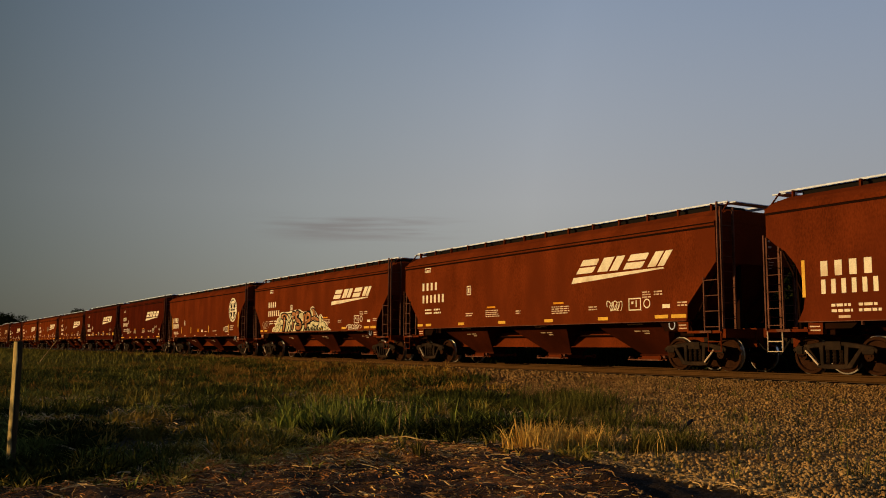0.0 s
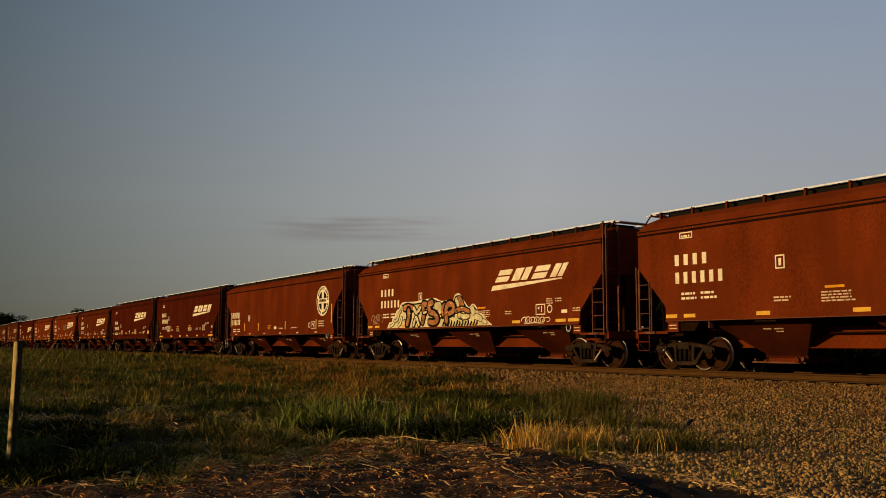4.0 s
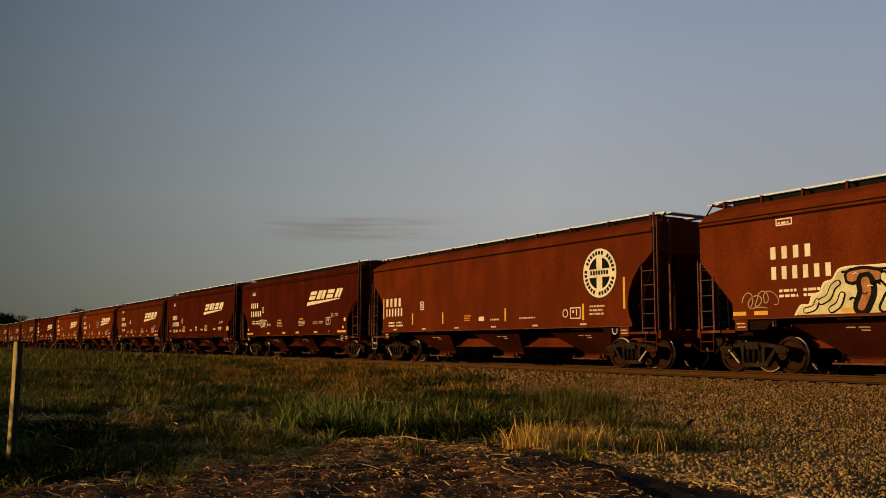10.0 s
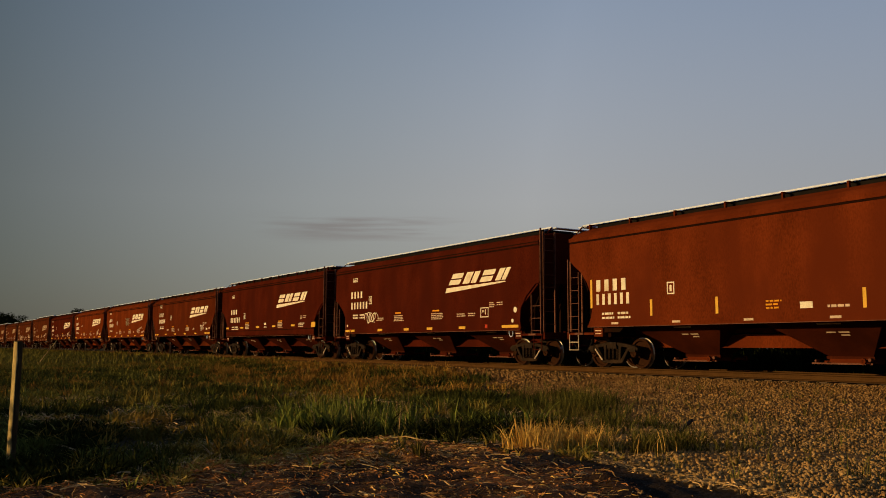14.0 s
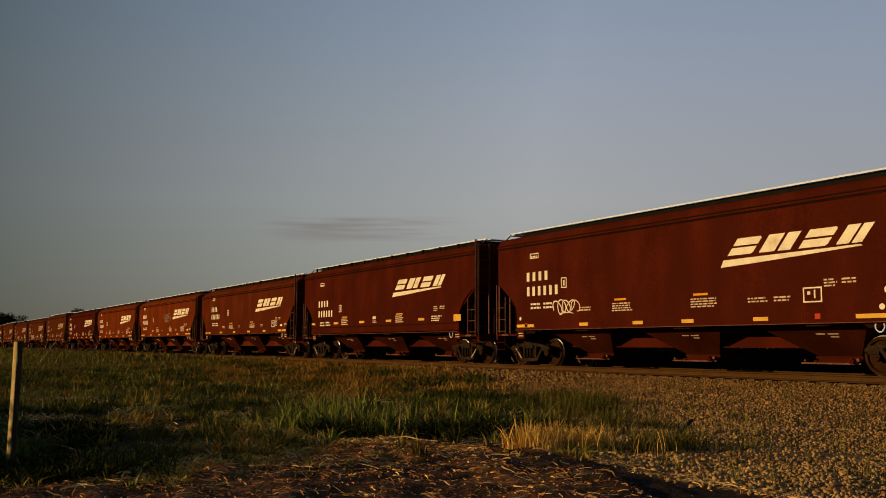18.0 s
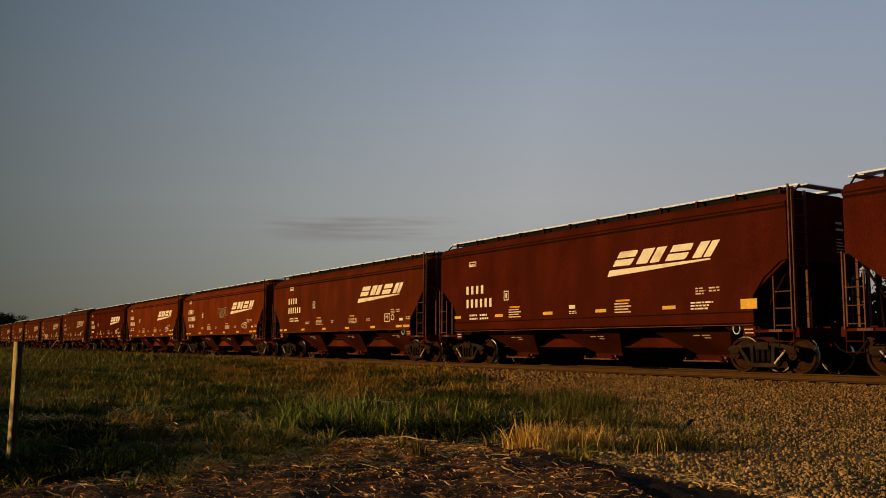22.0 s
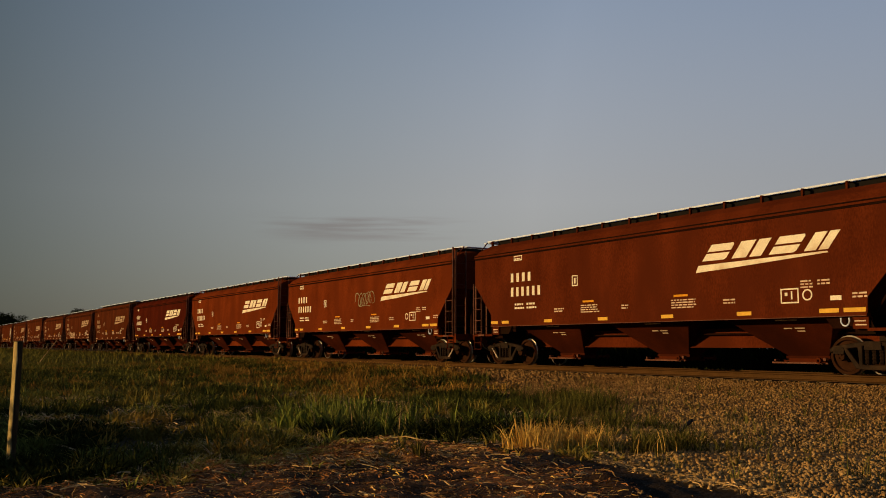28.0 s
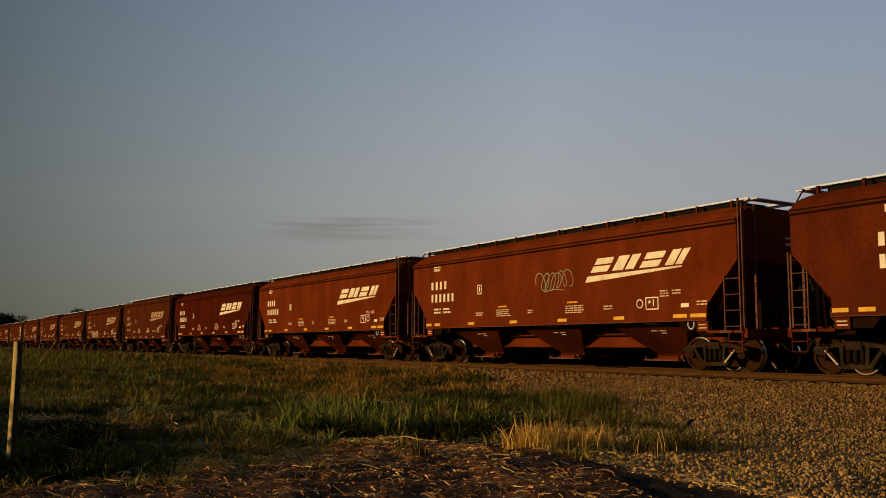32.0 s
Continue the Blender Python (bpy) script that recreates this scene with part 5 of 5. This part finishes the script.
for nm, sel, mt, lb in (("meadow_grass", ~o, M_GREENMEADOW, "olive green meadow grass along the track"), ("browning_grass", o, M_MEADOW, "browning meadow grass along the track")):
    xs, ys = x[sel], y[sel]
    tufts(nm, xs, ys, 10, 0.11, RNG.uniform(0.12, 0.30, len(xs)) * (0.35 + 1.4 * value_noise(xs * 0.9, ys * 0.9, 64) ** 1.4), (0.016, 0.036), (0.15, 1.2), mt, lb)
x, y = scatter(60000, -220, -58, -40, -1.4, lambda x, y: 0.9 + 0 * x)
blades("far_meadow_grass", x, y, RNG.uniform(0.25, 0.55, len(x)), RNG.uniform(0.03, 0.07, len(x)), RNG.uniform(0.1, 0.8, len(x)), M_GREENMEADOW, "distant meadow grass beside the track", segs=2)
x, y = scatter(2400, -20, -9.3, -17, -10.5, lambda x, y: tall_zone(x, y) * (1 - 0.9 * dirt_mask(x, y)))
tufts("tall_grass", x, y, 15, 0.06, RNG.uniform(0.24, 0.60, len(x)) * (0.6 + 0.7 * value_noise(x * 2.2, y * 2.2, 74)), (0.014, 0.032), (0.1, 0.9), M_TALL, "dense clump of tall green grass", segs=4)
x, y = scatter(900, -20, -9.3, -17, -10.5, lambda x, y: tall_zone(x, y) * (1 - 0.9 * dirt_mask(x, y)))
tufts("seeding_grass", x, y, 2, 0.04, RNG.uniform(0.40, 0.72, len(x)), (0.006, 0.012), (0.05, 0.5), M_STRAW, "pale dry stems standing in the tall grass", segs=4)
x, y = scatter(130000, -12, -6.5, -15, -11.0, lambda x, y: np.maximum.reduce([blob(x, y, -8.84, -13.28, 0.60, 0.30, 0.90), 0.02 * blob(x, y, -8.2, -12.9, 0.8, 0.3, 0.6)]) * smooth(0.05, 0.65, value_noise(x * 7, y * 7, 65)))
blades("dry_grass", x, y, RNG.uniform(0.10, 0.46, len(x)) * (0.6 + 0.6 * value_noise(x * 4, y * 4, 71)), RNG.uniform(0.007, 0.015, len(x)), RNG.uniform(0.05, 0.8, len(x)), M_DRY, "tuft of golden dry grass at the gravel's edge")
x, y = scatter(40000, -20, -5, -13.5, -4, lambda x, y: np.maximum.reduce([0.6 * blob(x, y, -14.4, -8.3, 3.0, 0.9, -0.62), 0.8 * blob(x, y, -8.1, -11.8, 0.8, 0.36, 0.9), 0.9 * blob(x, y, -8.2, -12.65, 0.7, 0.28, 0.8), 0.6 * blob(x, y, -10.0, -11.9, 0.8, 0.3, 0.8), 0.9 * blob(x, y, -11.0, -10.7, 1.1, 0.45, 0.9), 0.2 * blob(x, y, -17.0, -7.5, 1.4, 0.7, 0.8), 0.4 * blob(x, y, -5.9, -9.6, 0.7, 0.4, 0.8), 0.012 + 0 * x]) * (value_noise(x * 3, y * 3, 21) > 0.40))
tufts("weeds", x, y, 7, 0.05, RNG.uniform(0.12, 0.42, len(x)), (0.006, 0.014), (0.1, 1.1), M_WEED, "olive weeds growing through the ballast", "weeds")
x, y = scatter(55000, -110, 12, 2.4, 8.5, lambda x, y: 0.9 + 0 * x)
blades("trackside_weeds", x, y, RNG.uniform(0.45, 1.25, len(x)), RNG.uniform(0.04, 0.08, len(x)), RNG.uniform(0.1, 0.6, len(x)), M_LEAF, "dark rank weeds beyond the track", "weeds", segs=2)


def straw(n, x0, x1, y0, y1, keep, lo, hi, name, mat, label, fat=1.0, curl=0.0):
    """Flat-lying stalks."""
    x, y = scatter(n, x0, x1, y0, y1, keep)
    n = len(x)
    L, w = lo + (hi - lo) * RNG.uniform(0, 1, n) ** 2.2, RNG.uniform(0.0015, 0.0048, n) * fat
    a, b = RNG.uniform(0, 2 * np.pi, n), RNG.uniform(-0.25, 0.25, n) * (1 + 4 * curl)
    hump = curl * RNG.uniform(0, 0.3, n) * np.minimum(L, 0.12)
    tilt = RNG.uniform(-1.4, 1.4, n) * w
    rise = np.abs(RNG.normal(0, 0.10, n)) * L
    co = []
    for k, u in enumerate((0.0, 0.5, 1.0)):
        cx, cy = x + np.cos(a + b * u) * L * u, y + np.sin(a + b * u) * L * u
        cz = ground_z(cx, cy) + 0.010 + rise * u + hump * (u == 0.5)
        co.append(np.stack([cx - np.sin(a) * w, cy + np.cos(a) * w, cz + np.abs(tilt) - tilt], -1))
        co.append(np.stack([cx + np.sin(a) * w, cy - np.cos(a) * w, cz + 0.003 + np.abs(tilt) + tilt], -1))
    co = np.stack(co, 1).reshape(-1, 3)
    faces = (np.array([(0, 1, 3, 2), (2, 3, 5, 4)])[None] + (np.arange(n) * 6)[:, None, None]).reshape(-1, 4)
    me = raw_mesh(name, co, faces)
    me.materials.append(mat)
    return tagged(new(name, me), label, "straw", kind="stuff")


straw(70000, -13, -3, -19.8, -12.8, lambda x, y: dirt_mask(x, y) * (1 - 0.98 * rut_mask(x, y)) * np.clip(value_noise(x * 1.7, y * 1.7, 30) * 1.8 - 0.35, 0, 1) * (0.10 + 0.90 * smooth(-8.3, -9.6, x)), 0.03, 0.22, "straw_litter", M_STRAW, "dry straw scattered over the dirt", 0.85)
straw(125000, -13, -3, -19.8, -13.2, lambda x, y: dirt_mask(x, y) * (1 - 0.97 * rut_mask(x, y)) * np.clip(0.10 + 1.1 * value_noise(x * 2.6, y * 2.6, 37), 0, 1) * (0.15 + 0.85 * smooth(-8.3, -9.6, x)), 0.03, 0.13, "leaf_litter", M_LITTER, "brown dead leaves and chaff on the dirt", 0.85, 0.7)
straw(8000, -12, -3, -19.8, -13.2, lambda x, y: dirt_mask(x, y) * (1 - rut_mask(x, y)) * (0.2 + 0.8 * smooth(-8.5, -10.0, x)), 0.03, 0.10, "pale_chaff", M_DRY, "pale curled chaff on the dirt", 0.8, 0.5)
straw(16000, -10.6, -4.5, -14.4, -12.9, lambda x, y: np.exp(-((y - rut_mid(x) - rut_half(x) - 0.14) / 0.10) ** 2) * (0.3 + value_noise(x * 1.9, y * 1.9, 36)), 0.03, 0.14, "edge_straw", M_STRAW, "pale straw along the edge of the rut", 0.75, 0.4)
straw(8000, -20, -8, -18.5, -10, lambda x, y: grass_keep(x, y) * np.clip(value_noise(x * 0.9, y * 0.9, 31) * 2 - 0.7, 0, 1), 0.10, 0.45, "dead_stalks", M_PALE, "pale dead stalks lying in the grass", 0.9, 0.6)


def stones(name, x, y, size, mat, label):
    """One mesh of broken stones: squashed, jittered eight-sided lumps."""
    n = len(x)
    base = np.array([(1, 0, 0), (-1, 0, 0), (0, 1, 0), (0, -1, 0), (0, 0, 1), (0, 0, -1), (0.72, 0.72, 0.6), (-0.72, 0.66, 0.62), (-0.66, -0.72, 0.6), (0.72, -0.66, 0.62)], float)
    tri = np.array([(0, 6, 4), (6, 2, 4), (2, 7, 4), (7, 1, 4), (1, 8, 4), (8, 3, 4), (3, 9, 4), (9, 0, 4), (0, 2, 6), (2, 1, 7), (1, 3, 8), (3, 0, 9), (2, 0, 5), (1, 2, 5), (3, 1, 5), (0, 3, 5)])
    P = base[None] * (1 + RNG.uniform(-0.45, 0.40, (n, len(base), 1))) + RNG.uniform(-0.22, 0.22, (n, len(base), 3))
    P *= (size[:, None] * 0.5)[:, :, None] * RNG.uniform(0.5, 1.35, (n, 1, 3))
    a, b = RNG.uniform(0, 2 * np.pi, n), RNG.uniform(-0.7, 0.7, n)
    ca, sa, cb, sb = np.cos(a)[:, None], np.sin(a)[:, None], np.cos(b)[:, None], np.sin(b)[:, None]
    X, Y, Z = P[..., 0], P[..., 1] * cb - P[..., 2] * sb, P[..., 1] * sb + P[..., 2] * cb
    co = np.stack([X * ca - Y * sa + x[:, None], X * sa + Y * ca + y[:, None], Z + (ground_z(x, y) + size * 0.02)[:, None]], -1).reshape(-1, 3)
    faces = (tri[None] + (np.arange(n) * len(base))[:, None, None]).reshape(-1, 3)
    me = raw_mesh(name, co, faces)
    me.materials.append(mat)
    return tagged(new(name, me), label, "gravel", kind="stuff")


x, y = scatter(120000, -20, -3.0, -14.8, -1.0, lambda x, y: gravel_mask(x, y) * np.clip(0.45 + 0.8 * value_noise(x * 0.6, y * 0.6, 40), 0, 1) * (1 - 0.95 * blob(x, y, -6.8, -11.05, 1.9, 0.50, 0.98)))
stones("ballast", x, y, 0.026 + 0.036 * RNG.uniform(0, 1, len(x)) ** 1.7, M_STONE, "sunlit crushed ballast stones")
x, y = scatter(26000, -75, -20, -7, -1.0, gravel_mask)
stones("far_ballast", x, y, RNG.uniform(0.05, 0.11, len(x)), M_STONE, "crushed ballast along the far track")
x, y = scatter(350, -11, -4, -18.5, -13.6, dirt_mask)
stones("dirt_stones", x, y, RNG.uniform(0.012, 0.04, len(x)), M_STONE, "small stones lying on the dirt")


# tufts in the same sun-brightened grass colour
x, y = scatter(1000, -10.6, -7.6, -18.4, -14.6, lambda x, y: dirt_mask(x, y) * smooth(0.9, 0.0, x - np.interp(y, [-19.2, -18.2, -17.4, -15.5, -14], [-8.7, -8.9, -9.4, -10.7, -11.4])))
tufts("edge_tufts", x, y, 12, 0.05, RNG.uniform(0.06, 0.17, len(x)), (0.008, 0.018), (0.4, 1.8), M_SUNGRASS, "small grass tufts creeping into the dirt")


# the same covers behind and beside the camera
x, y = scatter(60000, -3.0, 18, -15.5, -1.0, lambda x, y: 0.8 * gravel_mask(x, y))
stones("side_ballast", x, y, RNG.uniform(0.03, 0.07, len(x)), M_STONE, "crushed ballast beside the dirt track")
straw(30000, -9, 9, -25.5, -13.6, lambda x, y: dirt_mask(x, y) * np.clip(value_noise(x * 1.7, y * 1.7, 30) * 1.8 - 0.4, 0, 1) * np.where((x < -3) & (y > -19.8), 0.0, 1.0), 0.04, 0.22, "track_straw", M_STRAW, "loose straw over the dirt track", 1.3)
x, y = scatter(42000, -60, 12, -36, -20.6, lambda x, y: (1 - dirt_mask(x, y)) * np.where((x > -8) & (y > -25.5), 0.0, 0.9))
blades("back_verge_grass", x, y, RNG.uniform(0.12, 0.36, len(x)), RNG.uniform(0.02, 0.045, len(x)), RNG.uniform(0.2, 1.2, len(x)), M_GREENMEADOW, "rough grass behind the dirt track", segs=2)


# ---- fence post and odd pieces ----
def build_post():
    rng = random.Random(2)
    p = thing("fence_post", (-10.42, -19.25, -0.05), "weathered sawn wooden fence post in the grass", "fence post")
    g = Geo()
    rings = []
    tw = radians(28)
    for i in range(13):
        u = i / 12
        cx, cy = 0.01 * u + rng.uniform(-0.002, 0.002), 0.012 * u + rng.uniform(-0.002, 0.002)
        pts = []
        for sx, sy in ((1, 1), (-1, 1), (-1, -1), (1, -1)):
            for ex, ey in (((0.86, 1.0), (1.0, 0.74))[::(1 if sx * sy < 0 else -1)]):
                lx, ly = sx * ex * (0.034 + rng.uniform(-0.002, 0.002)), sy * ey * 0.030
                pts.append((cx + lx * math.cos(tw) - ly * math.sin(tw), cy + lx * math.sin(tw) + ly * math.cos(tw), 1.345 * u - (0.012 * (sx > 0) if i == 12 else 0)))
        rings.append(pts)
    g.rings(rings)
    part("shaft", g, M_SHADEPOST, p)
    # the side towards the sun: a slab whose pale colour holds the light
    c, s = math.cos(tw), math.sin(tw)
    face = Geo()
    rows = []
    for i in range(13):
        u = i / 12
        a, b = -0.032 + rng.uniform(0, 0.005), 0.032 - rng.uniform(0, 0.009)
        rows.append([(0.01 * u + x * c - y * s, 0.012 * u + x * s + y * c, 0.12 + 1.215 * u) for x, y in ((a, -0.037), (b, -0.037), (b, -0.024), (a, -0.024))])
    part("split_face", face.rings(rows), M_LITPOST, p, "post face in paler timber for the sun on it")
    part("staple", Geo().tube([(0.030, 0.012, 1.05), (0.058, 0.012, 1.06), (0.058, 0.012, 1.09), (0.030, 0.012, 1.10)], 0.004), M_DARKIRON, p)


build_post()


def stick(name, pts, r, mat, label, category):
    g = Geo()
    g.tube(pts, r, 6)
    ob = new(name, g.mesh(name, mat))
    return tagged(ob, label, category)


stick("leaning_stalk", [(-59.1, -12.7, 0.0), (-59.1, -12.35, 0.55), (-59.1, -12.0, 1.05), (-59.1, -11.67, 1.53)], 0.018, M_STRAW, "pale dry stalk leaning over the grass", "stalk")
stick("scrap_iron", [(-9.05, -10.95, 0.05), (-9.3, -10.55, 0.13), (-9.5, -10.2, 0.18)], 0.026, M_DARKIRON, "dark bent scrap of iron on the ballast", "scrap")
stick("dead_branch", [(-10.55, -14.75, 0.05), (-10.3, -14.6, 0.09), (-10.05, -14.55, 0.07), (-9.85, -14.4, 0.06)], 0.008, M_STRAW, "bleached dead branch lying on the dirt", "branch")


# ---- trees ----
def g_trunk(h, seed):
    rng = random.Random(seed)
    g = Geo()
    rings = []
    for i in range(6):
        u = i / 5
        r = 0.03 * h * (1 - 0.7 * u)
        cx, cy = rng.uniform(-0.02, 0.02) * h * u, rng.uniform(-0.02, 0.02) * h * u
        rings.append([(cx + r * math.cos(a * math.pi / 4), cy + r * math.sin(a * math.pi / 4), h * 0.75 * u) for a in range(8)])
    g.rings(rings)
    for i in range(7):
        a, z = rng.uniform(0, 6.28), h * rng.uniform(0.25, 0.6)
        l = h * rng.uniform(0.18, 0.32)
        g.tube([(0, 0, z), (l * 0.5 * math.cos(a), l * 0.5 * math.sin(a), z + l * 0.45), (l * math.cos(a), l * math.sin(a), z + l * 0.75)], 0.008 * h, 5)
    return g


def crown_mesh(h, spread, count, leaf, seed):
    """Leaf clumps: many small bent leaves round limb ends."""
    r = np.random.default_rng(seed)
    k = 26
    cc = np.stack([r.normal(0, spread * 0.42, k), r.normal(0, spread * 0.42, k), h * (0.52 + 0.40 * r.uniform(0, 1, k) ** 0.8)], -1)
    cc[:, :2] *= (1.15 - 0.7 * ((cc[:, 2] / h - 0.5) / 0.5) ** 2)[:, None]
    rad = spread * r.uniform(0.16, 0.34, k)
    w = r.integers(0, k, count)
    v = r.normal(0, 1, (count, 3))
    v /= np.linalg.norm(v, axis=1)[:, None]
    c = cc[w] + v * (rad[w] * r.uniform(0.3, 1.0, count) ** 0.6)[:, None]
    a, b = r.normal(0, 1, (count, 3)), r.normal(0, 1, (count, 3))
    a /= np.linalg.norm(a, axis=1)[:, None]
    b -= a * (a * b).sum(1)[:, None]
    b /= np.linalg.norm(b, axis=1)[:, None]
    s = leaf * r.uniform(0.6, 1.3, count)[:, None]
    n = np.cross(a, b)
    co = np.stack([c - a * s, c - b * s * 0.6 + n * s * 0.2, c + a * s, c + b * s * 0.6 + n * s * 0.2], 1).reshape(-1, 3)
    tri = (np.array([(0, 1, 2), (0, 2, 3)])[None] + (np.arange(count) * 4)[:, None, None]).reshape(-1, 3)
    me = raw_mesh("crown", co, tri)
    me.materials.append(M_LEAF)
    return me


TREES = []
for sd, (h, spread) in enumerate(((9.0, 5.0), (7.5, 5.5), (11.0, 5.5))):
    t = thing("tree", (0, 0, 0), "dark leafy tree behind the railway", "tree", "trees behind the line")
    part("trunk", g_trunk(h, sd), M_BARK, t)
    c = new("crown", crown_mesh(h, spread, 5200, 0.17, sd))
    c.parent = t
    TREES.append(t)
PLACES = [(0, -330, 14.0, 1.18), (1, -330, 10.5, 1.25), (1, -332, 17.0, 0.95), (0, -334, 11.6, 1.28), (1, -328, 7.0, 1.2), (2, -295, 31.0, 1.12), (2, -296, 33.3, 1.10), (0, -318, 9.0, 1.15), (0, -322, 6.0, 1.1), (1, -335, 3.0, 1.2),
          (1, -28, 30, 0.9), (0, -16, 34, 0.8), (1, -40, 32, 1.0), (0, -52, 33, 0.9), (1, -4, 32, 0.9), (0, 6, 35, 0.9), (1, -64, 35, 1.0), (0, -80, 38, 0.9), (1, -96, 40, 1.0), (0, -116, 44, 0.9)]
used = set()
for i, (k, px, py, sc) in enumerate(PLACES):
    if k in used:
        t = copy_thing(TREES[k], Matrix.Translation((px, py, 0)) @ Matrix.Rotation(i * 1.7, 4, "Z"))
        t.scale = (sc, sc, sc)
    else:
        used.add(k)
        t = TREES[k]
        t.location, t.rotation_euler, t.scale = (px, py, 0), (0, 0, i * 1.7), (sc, sc, sc)
    t.location.z = -0.05

# ---- thicket beyond the line, in the train's shade; unseen shrubs added to shade the verge ----
SHRUBS = []
for sd, (h, spread) in enumerate(((3.0, 3.4), (2.3, 3.0), (3.9, 3.6))):
    me = crown_mesh(h, spread, 2600, 0.13, 40 + sd)
    co = np.empty(len(me.vertices) * 3, np.float32)
    me.vertices.foreach_get("co", co)
    co = co.reshape(-1, 3)
    co[:, 2] = (co[:, 2] - 0.35 * h) * 1.5
    me.vertices.foreach_set("co", co.ravel())
    b = thing("shrub", (0, 0, 0), "dense dark shrub", "shrub", "thicket beyond the line")
    part("stem", g_trunk(h * 0.9, 50 + sd), M_BARK, b)
    c = new("crown", me)
    c.parent = b
    SHRUBS.append(b)
shrub_rng = random.Random(9)
for i in range(67):
    k = i % 3 if i < 62 else 1
    px, py = 14 - i * 2.6 + shrub_rng.uniform(-0.6, 0.6), 9.5 + shrub_rng.uniform(0, 3.5)
    sc, rz = shrub_rng.uniform(0.8, 1.15), shrub_rng.uniform(0, 6.28)
    if i > 61:
        px, py, sc = ((-13.2, -22.6, 0.50), (-19.4, -23.2, 0.48), (-17.7, -23.2, 0.50), (-16.2, -23.0, 0.52), (-14.7, -22.9, 0.54))[i - 62]  # added out of view on the verge, only to cast shade on it
    b = copy_thing(SHRUBS[k], Matrix.Translation((px, py, 0)) @ Matrix.Rotation(rz, 4, "Z")) if i > 2 else SHRUBS[k]
    b.location, b.rotation_euler, b.scale = (px, py, float(ground_z(np.array([px]), np.array([py]))[0]) - 0.05), (0, 0, rz), (sc, sc, sc)

motions()
